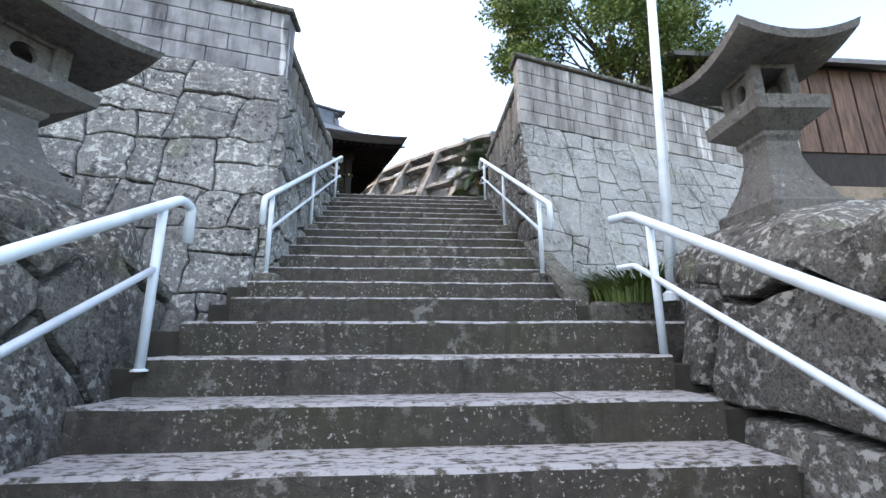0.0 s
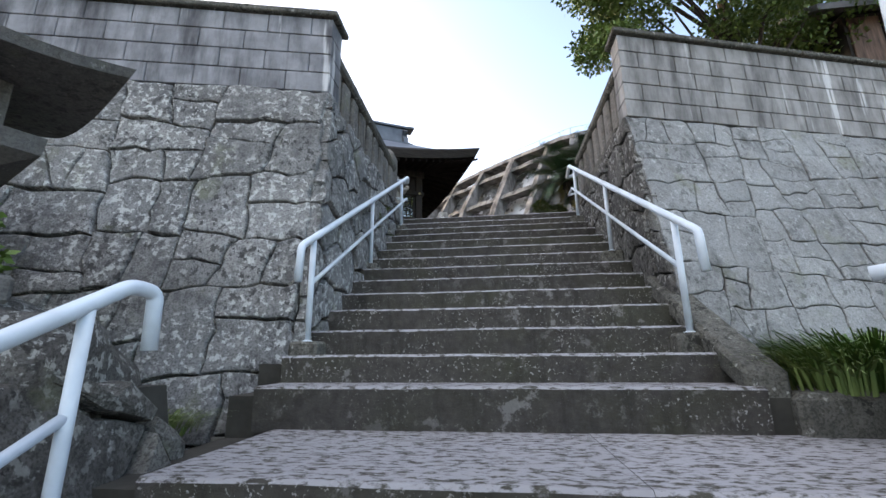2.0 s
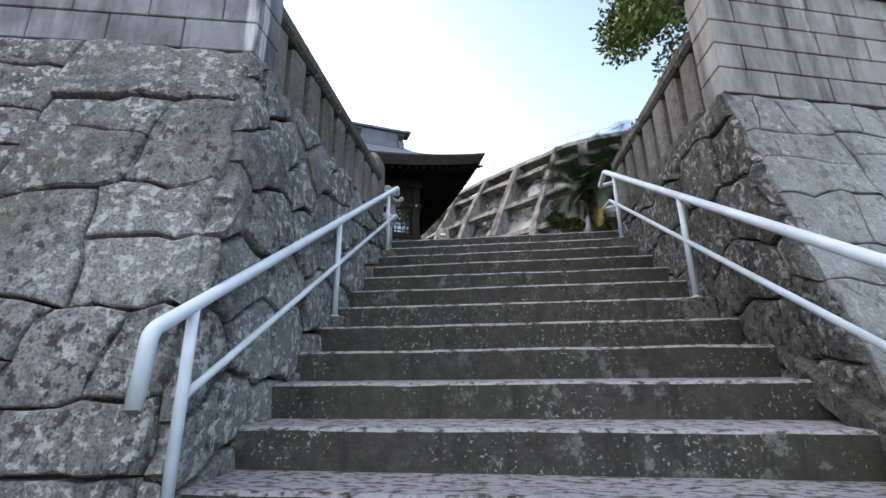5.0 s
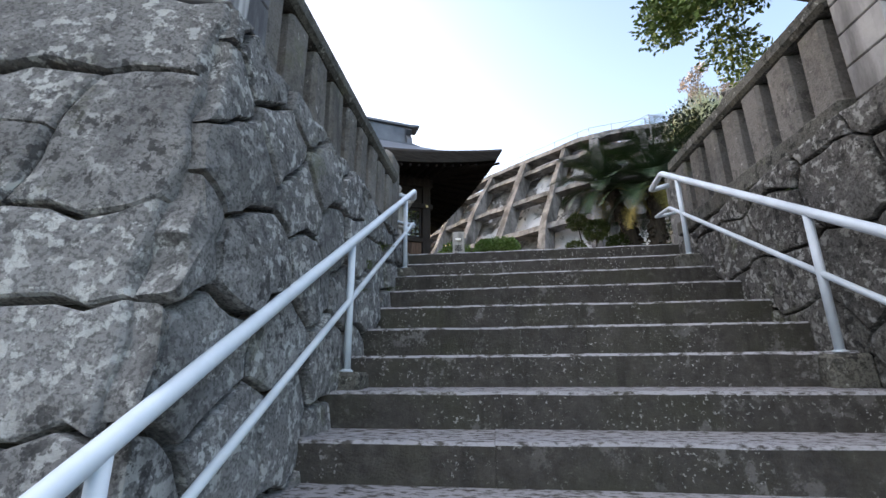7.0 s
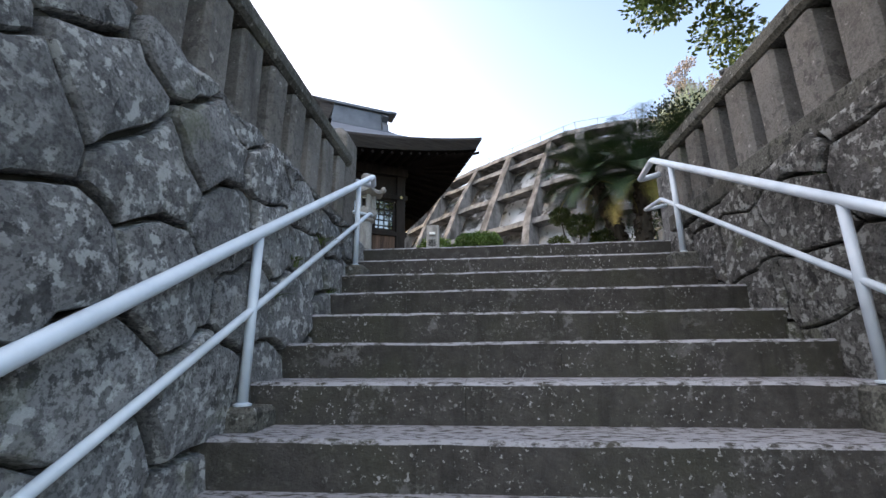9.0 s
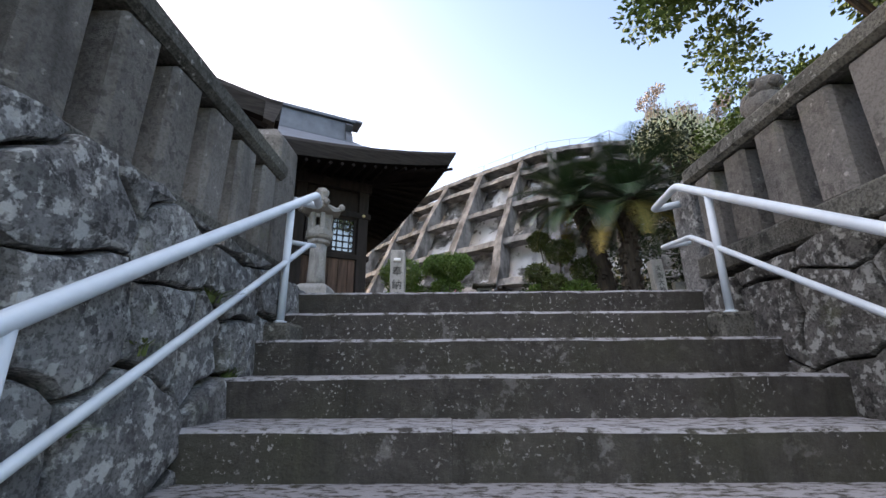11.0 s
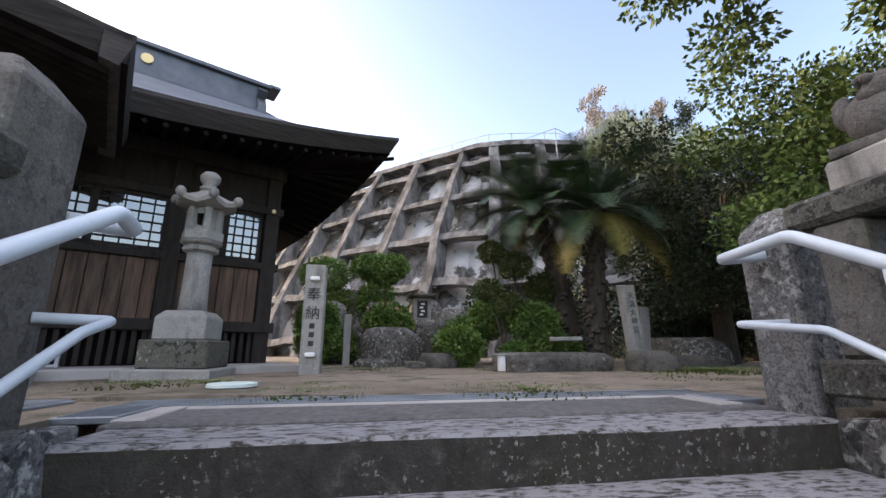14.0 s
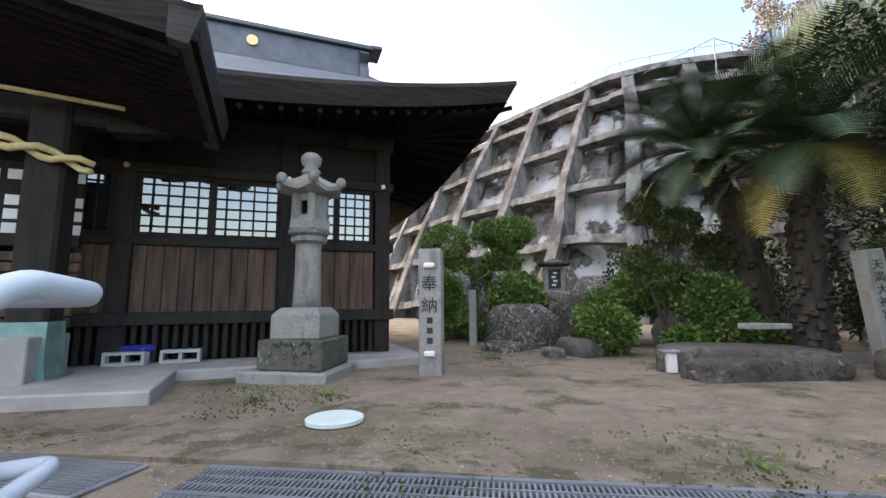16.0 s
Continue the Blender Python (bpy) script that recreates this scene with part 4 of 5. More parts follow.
b = bmesh.new()
loft(b, [[(x, RY - 0.2 + dy, z) for dy, z in ((0, 9.83), (-0.14, 9.7), (-0.02, 9.58), (-0.16, 9.4), (-0.2, 9.1), (0.1, 9.1), (0.2, 9.5), (0.1, 9.83))] for x in (-2.24, -2.08)])
part("ridge_ornament", b, COPPER, hall)
part("crest", loft(bmesh.new(), [[(-4.0 + 0.09 * math.cos(a * 0.3142), RY - 0.2 - d, 9.62 + 0.09 * math.sin(a * 0.3142)) for a in range(20)] for d in (0, 0.03)]), GOLD, hall, "round gilt crest")

# porch with its own roof reaching out over the yard
PX, PY, PZ = -3.97, 10.39, 7.42


def porch(u, v, lift):
    """u runs from the free verge inward, v from the front edge back to the hall."""
    x = PX - 6.5 * u
    y = PY + (11.9 - PY) * v
    return Vector((x, y, PZ + 1.5 * u ** 1.2 - 0.28 * v + lift))


sheet(porch, 30, 12, COPPER, "porch_roof", hall, 0.06)
sheet(porch, 30, 12, SHADEWOOD, "porch_soffit", hall, -0.24)
b = bmesh.new()
rows = []
for k in range(31):
    p = porch(k / 30, 0, 0)
    rows.append([b.verts.new(p + Vector((0, dy, dz))) for dy, dz in ((0, 0.06), (0, 0.0), (0.14, -0.24), (0.25, 0.0))])
for r, s in zip(rows, rows[1:]):
    for k in range(4):
        b.faces.new((r[k], s[k], s[(k + 1) % 4], r[(k + 1) % 4]))
bmesh.ops.recalc_face_normals(b, faces=b.faces)
part("porch_eave_edge", b, FASCIA, hall)
b = bmesh.new()
rows = []
for k in range(13):
    p = porch(0, k / 12, 0)
    rows.append([b.verts.new(p + Vector(o)) for o in ((0.02, 0, 0.07), (0.02, 0, 0.0), (-0.06, 0, -0.27), (-0.2, 0, -0.24), (-0.2, 0, 0.05))])
for r, s in zip(rows, rows[1:]):
    for k in range(5):
        b.faces.new((r[k], s[k], s[(k + 1) % 5], r[(k + 1) % 5]))
b.faces.new(rows[0])
b.faces.new(rows[-1][::-1])
bmesh.ops.recalc_face_normals(b, faces=b.faces)
part("verge_board", b, FASCIA, hall)
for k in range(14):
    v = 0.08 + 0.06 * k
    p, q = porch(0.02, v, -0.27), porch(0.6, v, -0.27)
    part("porch_purlin", tube(bmesh.new(), [p, q], 0.04, 4), SHADEWOOD, hall)
COL = (-5.38, 11.85)
col = part("porch_column", bx(COL[0] - 0.15, COL[0] + 0.15, COL[1] - 0.15, COL[1] + 0.15, 5.1, 7.5, 0.03), DARKWOOD, hall)
part("bronze_shoe", loft(bmesh.new(), [[(COL[0] + sx * w, COL[1] + sy * w, z) for sx, sy in ((-1, -1), (1, -1), (1, 1), (-1, 1))] for w, z in ((0.19, 4.64), (0.165, 4.8), (0.16, 5.12))]), BRONZE, col, "green bronze shoe")
part("column_plinth", bx(COL[0] - 0.24, COL[0] + 0.24, COL[1] - 0.24, COL[1] + 0.24, 4.54, 4.64, 0.015), GRANITE, col)
part("tie_beam", bx(-9, COL[0] + 0.5, COL[1] - 0.1, COL[1] + 0.1, 6.95, 7.2, 0.03), DARKWOOD, hall)
b = loft(bmesh.new(), [[(x, COL[1] + y * s, 7.05 + z * s) for y, z in ((-0.1, -0.12), (0.1, -0.12), (0.1, 0.12), (-0.1, 0.12))] for x, s in ((-4.95, 1.2), (-4.7, 1.1), (-4.47, 0.7), (-4.33, 0.25))])
part("carved_beam_end", b, DARKWOOD, hall)
part("cross_beam", bx(COL[0] - 0.1, COL[0] + 0.1, COL[1], WY, 7.0, 7.24, 0.03), DARKWOOD, hall)
part("entrance_step", bx(-9, -5.25, 11.5, 12.2, 4.6, 5.0, 0.01), CONCRETE, hall)
for k in range(7):
    part("louvre_board", bx(-9, -5.3, 12.25 + 0.02 * k, 12.3 + 0.02 * k, 5.05 + 0.11 * k, 5.14 + 0.11 * k, 0.006), WOOD, hall)
b = bmesh.new()
for k in range(20):
    x = -5.35 - 0.17 * k
    for z in (6.02, 6.16, 6.30, 6.56):
        box(b, x - 0.055, x + 0.055, 12.28, 12.29, z - 0.05, z + 0.05)
part("paper_panes", b, WHITE, hall, "white paper panes behind a lattice")
part("lattice_frame", bx(-9, -5.3, 12.292, 12.34, 5.85, 6.7, 0), DARKWOOD, hall)

rope = thing("straw_rope", "twisted rice straw rope hanging under the porch beam", "straw rope")
rope.matrix_world = TURNED
for ph in (0, math.pi):
    pts = [(-8.2 + 0.1 * k + 0.0, COL[1] - 0.2 + 0.05 * math.sin(k * 1.1 + ph), 7.0 - 0.62 * (k / 32) ** 2 * 0.8 + 0.05 * math.cos(k * 1.1 + ph)) for k in range(33)]
    part("strand", tube(bmesh.new(), pts, 0.055, 8, 0.03), STRAW, rope, smooth=True)
b = tube(bmesh.new(), [(-8.2, COL[1] - 0.35, 7.3), (-4.75, COL[1] - 0.35, 7.05)], 0.022, 8)
hall.matrix_world = TURNED
bam = tagged(put("bamboo_pole", b, STRAW, True), "thin yellow bamboo pole hung under the porch eave", "pole")

bam.matrix_world = TURNED
# paving under the porch
b = bmesh.new()
vs = [(-9, 8.25), (-3.05, 10.0), (-4.0, 11.5), (-1.72, 12.35), (-1.85, 12.8), (-9, 12.0)]
loft(b, [[(x, y, z) for x, y in vs] for z in (4.4, 4.625)])
bmesh.ops.bevel(b, geom=b.edges[:], offset=0.012, segments=1, affect="EDGES")
tagged(put("porch_paving", b, CONCRETE), "raised grey concrete paving before the hall", "paving", kind="structure")


def cinder(x, y, z, turn):
    t = thing("concrete_block", "grey hollow concrete block lying on the paving", "concrete block", (x, y, z), turn, "concrete blocks by the hall")
    b = bmesh.new()
    for a0, a1, c0, c1 in ((-0.195, 0.195, 0, 0.03), (-0.195, 0.195, 0.11, 0.14), (-0.195, -0.165, 0.03, 0.11), (-0.015, 0.015, 0.03, 0.11), (0.165, 0.195, 0.03, 0.11)):
        box(b, a0, a1, -0.09, 0.09, c0, c1)
    part("body", b, BLOCKGREY, t)


cinder(-4.05, 11.5, 4.625, 26)
cinder(-4.5, 11.25, 4.625, 22)
b = bx(-0.15, 0.15, -0.1, 0.1, 0, 0.06, 0.02, 0.02, pose(-4.45, 11.32, 4.765))
tagged(put("folded_sheet", b, BLUE), "folded blue plastic sheet on the concrete blocks", "plastic sheet")

# ---- tall granite lantern in front of the hall ----


def tall_lantern(x, y, z):
    t = thing("stone_lantern", "tall pale granite lantern with scrolled roof on a square pedestal", "stone lantern", (x, y, z))
    t.scale = (0.8, 0.8, 0.915)
    part("footing", bx(-0.62, 0.5, -0.5, 0.5, -0.05, 0.10, 0.02, 0.02), GRANITE, t)
    part("lower_plinth", bx(-0.42, 0.42, -0.42, 0.42, 0.10, 0.42, 0.02, 0.012), CURB, t, "dark mossy plinth")
    b = loft(bmesh.new(), [[(sx * w, sy * w, zz) for sx, sy in ((-1, -1), (1, -1), (1, 1), (-1, 1))] for w, zz in ((0.32, 0.42), (0.32, 0.68), (0.24, 0.76))])
    bmesh.ops.bevel(b, geom=b.edges[:], offset=0.015, segments=1, affect="EDGES")
    part("upper_plinth", b, GRANITE, t)
    part("shaft", lathe([(0.185, 0.76), (0.175, 0.9), (0.165, 1.2), (0.165, 1.5)], 24), GRANITE, t, smooth=True)
    part("collar", lathe([(0.17, 1.48), (0.23, 1.51), (0.24, 1.55), (0.2, 1.575), (0.26, 1.6), (0.28, 1.635)], 12, math.pi / 12), GRANITE, t)
    part("platform", lathe([(0.27, 1.635), (0.285, 1.65), (0.285, 1.755), (0.25, 1.765)], 6), GRANITE, t)
    b = bmesh.new()
    for k in range(6):
        a = k * math.pi / 3
        px, py = 0.2 * math.cos(a), 0.2 * math.sin(a)
        box(b, -0.045, 0.045, -0.045, 0.045, 1.76, 2.06, 0.004, 0, Matrix.Translation((px, py, 0)) @ pose(0, 0, 0, 0, 0, math.degrees(a)))
    for k in range(6):
        a = (k + 0.5) * math.pi / 3
        m = Matrix.Rotation(a, 4, "Z")
        if k % 3 == 1:
            box(b, 0.15, 0.17, -0.08, 0.08, 1.76, 1.82, 0, 0, m)
            box(b, 0.15, 0.17, -0.08, 0.08, 1.98, 2.06, 0, 0, m)
        else:
            box(b, 0.15, 0.17, -0.08, 0.08, 1.76, 2.06, 0, 0, m)
    part("fire_box", b, GRANITE, t)
    roof = bmesh.new()
    rows = []
    for s, zz, lift in ((0.2, 2.06, 0), (0.42, 2.07, 0.07), (0.43, 2.12, 0.08), (0.3, 2.18, 0.03), (0.17, 2.27, 0), (0.1, 2.32, 0)):
        rr = []
        for k in range(24):
            a = 2 * math.pi * k / 24
            c = abs(math.cos(3 * a)) ** 3
            rad = s * (0.88 + 0.14 * c)
            rr.append((rad * math.cos(a), rad * math.sin(a), zz + lift * c))
        rows.append(rr)
    loft(roof, rows)
    part("roof", roof, GRANITE, t)
    for k in range(6):
        a = k * math.pi / 3
        b = bmesh.new()
        bmesh.ops.create_uvsphere(b, u_segments=10, v_segments=8, radius=0.068, matrix=Matrix.Translation((0.43 * math.cos(a), 0.43 * math.sin(a), 2.2)))
        part("scroll", b, GRANITE, t, smooth=True)
    part("finial", lathe([(0.11, 2.32), (0.13, 2.36), (0.08, 2.41), (0.13, 2.46), (0.14, 2.53), (0.09, 2.58), (0.03, 2.6)], 16), GRANITE, t, smooth=True)


tall_lantern(-2.50, 11.32, TERRACE)


def stele(x, y, z, w, d, h, label, tx=0.0, ty=0.0, turn=0):
    t = thing("stone_stele", label, "stone stele", (x, y, z), turn)
    b = bx(-w / 2, w / 2, -d / 2, d / 2, -0.1, h, 0.012, 0.004)
    part("slab", b, GRANITE, t)
    t.matrix_world = pose(x, y, z, ty, tx, turn)
    return t


def glyphs(parent, text, x, y, z, size, step):
    for k, ch in enumerate(text):
        c = bpy.data.curves.new("letters", "FONT")
        c.body, c.size, c.extrude, c.align_x = ch, size, 0.004, "CENTER"
        c.materials.append(LETTER)
        ob = new("letter", c)
        dg = bpy.context.evaluated_depsgraph_get()
        me = bpy.data.meshes.new_from_object(ob.evaluated_get(dg))
        bpy.data.objects.remove(ob)
        o = new("letter", me)
        o.parent = parent
        o.matrix_basis = pose(x, y, z - step * k, 90, 0, 0)


sA = stele(-1.2, 11.45, TERRACE, 0.235, 0.22, 1.28, "granite stele with carved dedication and small white fittings")
glyphs(sA, "奉納", 0, -0.113, 0.86, 0.17, 0.22)
for z in (0.55, 0.45, 0.35):
    part("letter_bar", bx(-0.03, 0.03, -0.114, -0.108, z - 0.03, z + 0.03), LETTER, sA)
for z in (1.08, 0.2):
    part("white_fitting", bx(-0.055, 0.055, -0.155, -0.105, z, z + 0.05, 0.01), WHITE, sA)
sB = stele(3.36, 12.0, TERRACE, 0.2, 0.16, 1.22, "leaning narrow granite stele with carved shrine name", -4, 0, 4)
glyphs(sB, "天満大神宮", 0, -0.083, 1.02, 0.11, 0.125)
stele(4.1, 12.9, TERRACE, 0.2, 0.12, 1.0, "thin rough standing stone beside the hedge", 3)
stele(-0.98, 14.5, TERRACE, 0.13, 0.12, 0.95, "slim plain granite post among the shrubs")

# ---- garden rocks ----
for x, y, sx, sy, sz, sd in ((-0.1, 14.4, .75, .5, .72, 11), (0.6, 15.9, .7, .5, .95, 12), (0.55, 13.2, .42, .25, .25, 13), (2.0, 12.0, 1.0, .55, .26, 14), (1.85, 11.5, .85, .3, .2, 15), (3.3, 11.6, .7, .4, .28, 16), (5.0, 13.2, .9, .6, .5, 17), (-0.6, 15.5, .5, .5, .9, 18), (-1.5, 16.2, .5, .4, 1.4, 19), (-0.2, 17.3, .6, .5, 1.5, 20), (1.5, 16.5, .7, .6, 1.3, 21), (0.2, 13.1, .3, .2, .12, 22), (-0.5, 13.7, .35, .25, .16, 23), (4.3, 12.0, .5, .3, .2, 24), (2.6, 13.6, 1.0, .7, .6, 25), (-1.0, 18.0, .8, .6, 1.9, 26), (1.0, 18.6, .9, .7, 1.7, 27)):
    boulder(x, y, TERRACE - 0.02, sx, sy, sz, sd, sd * 37, GARDENROCK if sd in (14, 15, 16, 13, 24, 25) else BOULDER, "grey garden rock among the shrubs", 0.35)
b = bx(-0.22, 0.22, -0.1, 0.1, 0, 0.06, 0.01, 0.006, pose(2.35, 12.2, 4.92))
tagged(put("stone_bench_slab", b, GRANITE), "flat stone slab resting on a rock", "stone slab")

shrine = thing("small_stone_shrine", "small pale stone shrine on a garden rock", "stone shrine", (0.6, 15.9, 5.35))
part("base", bx(-0.28, 0.28, -0.22, 0.22, -0.3, 0.12, 0.015), GRANITE, shrine)
part("body", bx(-0.2, 0.2, -0.16, 0.16, 0.12, 0.62, 0.01), GRANITE, shrine)
part("panel", bx(-0.12, 0.12, -0.175, -0.162, 0.17, 0.55, 0.0), LETTER, shrine, "dark inscribed panel")
for k in range(4):
    part("letter_bar", bx(-0.06 + 0.03 * (k % 2), 0.02 + 0.03 * (k % 2), -0.18, -0.176, 0.22 + 0.08 * k, 0.26 + 0.08 * k), WHITE, shrine)
r = curved_roof(0.32, 0.05, 0.14, 0.05, 5)
bmesh.ops.translate(r, verts=r.verts, vec=(0, 0, 0.62))
part("roof", r, CURB, shrine)

wp = thing("short_white_post", "short white painted marker post in the garden", "marker post", (1.2, 11.75, TERRACE))
part("post", bx(-0.045, 0.045, -0.04, 0.04, 0, 0.2, 0.006), WHITE, wp)
part("cap", bx(-0.1, 0.07, -0.07, 0.07, 0.2, 0.225, 0.006), GRANITE, wp)

# ---- plants ----


def leaf_cloud(bm, c, r, n, size, rng, shell=0.55, squash=(1, 1, 1)):
    """Scatter folded leaves through a lump."""
    for _ in range(n):
        while True:
            v = Vector((rng.uniform(-1, 1), rng.uniform(-1, 1), rng.uniform(-1, 1)))
            if 0.05 < v.length < 1:
                break
        v = v.normalized() * (shell + (1 - shell) * rng.random() ** 0.6)
        k = 1 + 0.28 * noise.noise(v * 2.1 + Vector(c))
        p = Vector(c) + Vector((v.x * squash[0], v.y * squash[1], v.z * squash[2])) * r * k
        d = (v + Vector((rng.uniform(-1, 1), rng.uniform(-1, 1), rng.uniform(-0.9, 0.9)))).normalized()
        s = d.cross(Vector((rng.uniform(-1, 1), rng.uniform(-1, 1), rng.uniform(-1, 1)))).normalized()
        l = size * rng.uniform(0.6, 1.25)
        a, b, e, f = p, p + d * l * 0.5 + s * l * 0.28, p + d * l, p + d * l * 0.5 - s * l * 0.28
        va, vb, ve, vf = (bm.verts.new(q) for q in (a, b, e, f))
        bm.faces.new((va, vb, ve))
        bm.faces.new((va, ve, vf))


def bush(x, y, z, lumps, mat, label, leaves=3000, size=0.07, flowers=0, seed=0, name="shrub"):
    rng = random.Random(seed)
    t = thing(name, label, "shrub", (x, y, z), group="garden shrubs")
    top = max(l[2] for l in lumps)
    for lx, ly, lz, lr in lumps:
        part("stem", tube(bmesh.new(), [(0, 0, -0.05), (lx * 0.5, ly * 0.5, lz * 0.45), (lx, ly, lz)], 0.035, 6, 0.012), BARK, t)
    bm = bmesh.new()
    for lx, ly, lz, lr in lumps:
        leaf_cloud(bm, (lx, ly, lz), lr, int(leaves * (lr / 0.4) ** 2), size, rng, 0.5, (1, 1, 0.8))
    part("foliage", bm, mat, t)
    if flowers:
        bm = bmesh.new()
        for lx, ly, lz, lr in lumps:
            leaf_cloud(bm, (lx, ly, lz + 0.03), lr * 1.05, flowers, 0.06, rng, 0.95, (1, 1, 0.8))
        part("flowers", bm, PINK, t, "pink azalea flowers")
    return t


G = TERRACE
bush(0.95, 13.3, G, [(0, 0, .32, .42)], BUSHLEAF, "rounded bright green clipped shrub", seed=1)
bush(1.75, 12.75, G, [(0, 0, .2, .24), (.3, .1, .16, .2)], BUSHLEAF, "loose bright green shrub at the edge of the yard", seed=2)
bush(1.9, 13.4, G, [(-.28, .1, 2.05, .25), (.14, 0, 1.78, .32), (-.38, 0, 1.32, .25), (.7, .1, 1.4, .34), (-.05, -.1, 1.05, .26)], PADLEAF, "cloud-pruned garden tree with rounded olive green pads", leaves=5200, size=0.05, seed=3, name="cloud_pruned_tree")
bush(2.2, 13.1, G, [(.05, 0, .72, .42), (.1, -.2, .36, .38), (.6, 0, .3, .27)], BUSHLEAF, "rounded bright green shrub below the pruned tree", leaves=3600, size=0.06, seed=21)
bush(-3.5, 3.0, 1.9, [(0, 0, .9, .45), (-.4, .2, 1.3, .45), (.25, .1, .4, .35)], BUSHLEAF, "bright green shrub growing between lantern and wall", seed=22)
bush(-0.35, 15.4, G, [(0, 0, .5, .5), (-.5, 0, .35, .4)], BUSHLEAF, "low green shrub beside the rocks", seed=4)
bush(-0.3, 15.1, G + .35, [(0, 0, .5, .42), (.35, .1, .45, .3)], BUSHLEAF, "azalea shrub with pink flowers", flowers=60, seed=5)
bush(-1.6, 15.5, G, [(0, 0, .5, .5), (-.1, .2, 1.0, .45)], BUSHLEAF, "green shrub beside the hall", seed=6)
bush(-1.9, 17.5, G, [(0, 0, .9, .6), (.1, 0, 2.2, .65), (.7, .2, 1.4, .6), (.6, 0, .5, .6)], BUSHLEAF, "tall loose light green shrub", leaves=2200, seed=7)
bush(-0.4, 17.5, G, [(0, 0, .9, .5), (0, 0, 1.7, .5), (.1, 0, 2.4, .6), (.4, 0, 2.5, .42), (-.35, 0, 2.5, .42)], BUSHLEAF, "upright green garden tree", leaves=2200, seed=8)
bush(-0.1, 16.4, G + .3, [(0, 0, .7, .5), (.3, .2, .5, .5)], BUSHLEAF, "dark green rounded shrub", seed=9)
bush(3.0, 15.0, G, [(0, 0, .8, .7), (.8, .2, .9, .7), (-.9, .3, 1.3, .6)], DARKLEAF, "dark shrub under the cycads", leaves=700, seed=10)
bush(1.3, 14.6, G, [(0, 0, .5, .5), (.6, .1, .9, .5)], BUSHLEAF, "green shrub between the rocks", seed=11)


def cycad(x, y, z, h, lean, n, length, seed, label):
    rng = random.Random(seed)
    t = thing("cycad", label, "cycad palm", (x, y, z), 0, "cycads")
    b = bmesh.new()
    pts = [(lean * s * s, 0, h * s) for s in [k / 8 for k in range(9)]]
    tube(b, pts, 0.17, 12, 0.15)
    for k in range(170):
        s, a = rng.random(), rng.uniform(0, 6.28)
        p = Vector((lean * s * s + 0.155 * math.cos(a), 0.155 * math.sin(a), h * s))
        box(b, -0.04, 0.05, -0.035, 0.035, -0.03, 0.05, 0, 0.01, Matrix.Translation(p) @ Matrix.Rotation(a, 4, "Z") @ Matrix.Rotation(-0.5, 4, "Y"))
    part("trunk", b, BARK, t)
    base = Vector((lean, 0, h))
    for k in range(n):
        a = 6.2832 * k * 0.618
        e = 1.25 - 1.75 * (k / n)
        mat = YELLOWLEAF if k > n - 5 else CYCAD
        bm = bmesh.new()
        L = length * rng.uniform(0.85, 1.1)
        cur, ang, prev = base.copy(), e, None
        steps = 26
        spine = []
        for s in range(steps + 1):
            spine.append(cur.copy())
            d = Vector((math.cos(a) * math.cos(ang), math.sin(a) * math.cos(ang), math.sin(ang)))
            cur = cur + d * (L / steps)
            ang -= 1.25 / steps * (0.4 + 1.2 * s / steps)
        tube(bm, spine[::3], 0.012, 4, 0.004)
        side = Vector((-math.sin(a), math.cos(a), 0))
        for s in range(3, steps):
            d = (spine[s + 1] - spine[s]).normalized()
            w = 0.30 * math.sin(math.pi * (0.12 + 0.8 * s / steps)) * (L / 1.3)
            for sg in (-1, 1):
                for q in (0.0, 0.5):
                    p = spine[s].lerp(spine[s + 1], q)
                    tip = p + side * sg * w + d * w * 0.55 + Vector((0, 0, 0.10 * w))
                    o = d * 0.011
                    bm.faces.new([bm.verts.new(c) for c in (p - o, p + o, tip)])
        part("frond", bm, mat, t)
    return t


cycad(3.1, 12.6, G, 2.62, 0.16, 44, 1.7, 1, "old cycad with shaggy trunk and dark arching fronds")
cycad(3.0, 13.3, G, 2.85, -0.62, 40, 1.5, 2, "cycad leaning beside its twin with dark fronds")


def tree(name, x, y, z, trunk, branches, lumps, mat, label, leaves, size, seed, squash=(1, 1, 0.75), thick=0.2):
    rng = random.Random(seed)
    t = thing(name, label, "tree", (x, y, z))
    b = tube(bmesh.new(), trunk, thick, 10, thick * 0.5)
    part("trunk", b, BARK, t)
    for pts in branches:
        if (Vector(pts[-1]) - Vector(pts[-2])).length > 0.05:
            part("limb", tube(bmesh.new(), pts, thick * 0.2, 6, 0.008), BARK, t)
    bm = bmesh.new()
    for lx, ly, lz, lr in lumps:
        leaf_cloud(bm, (lx, ly, lz), lr, int(leaves * lr * lr), size, rng, 0.2, squash)
    part("crown", bm, mat, t)


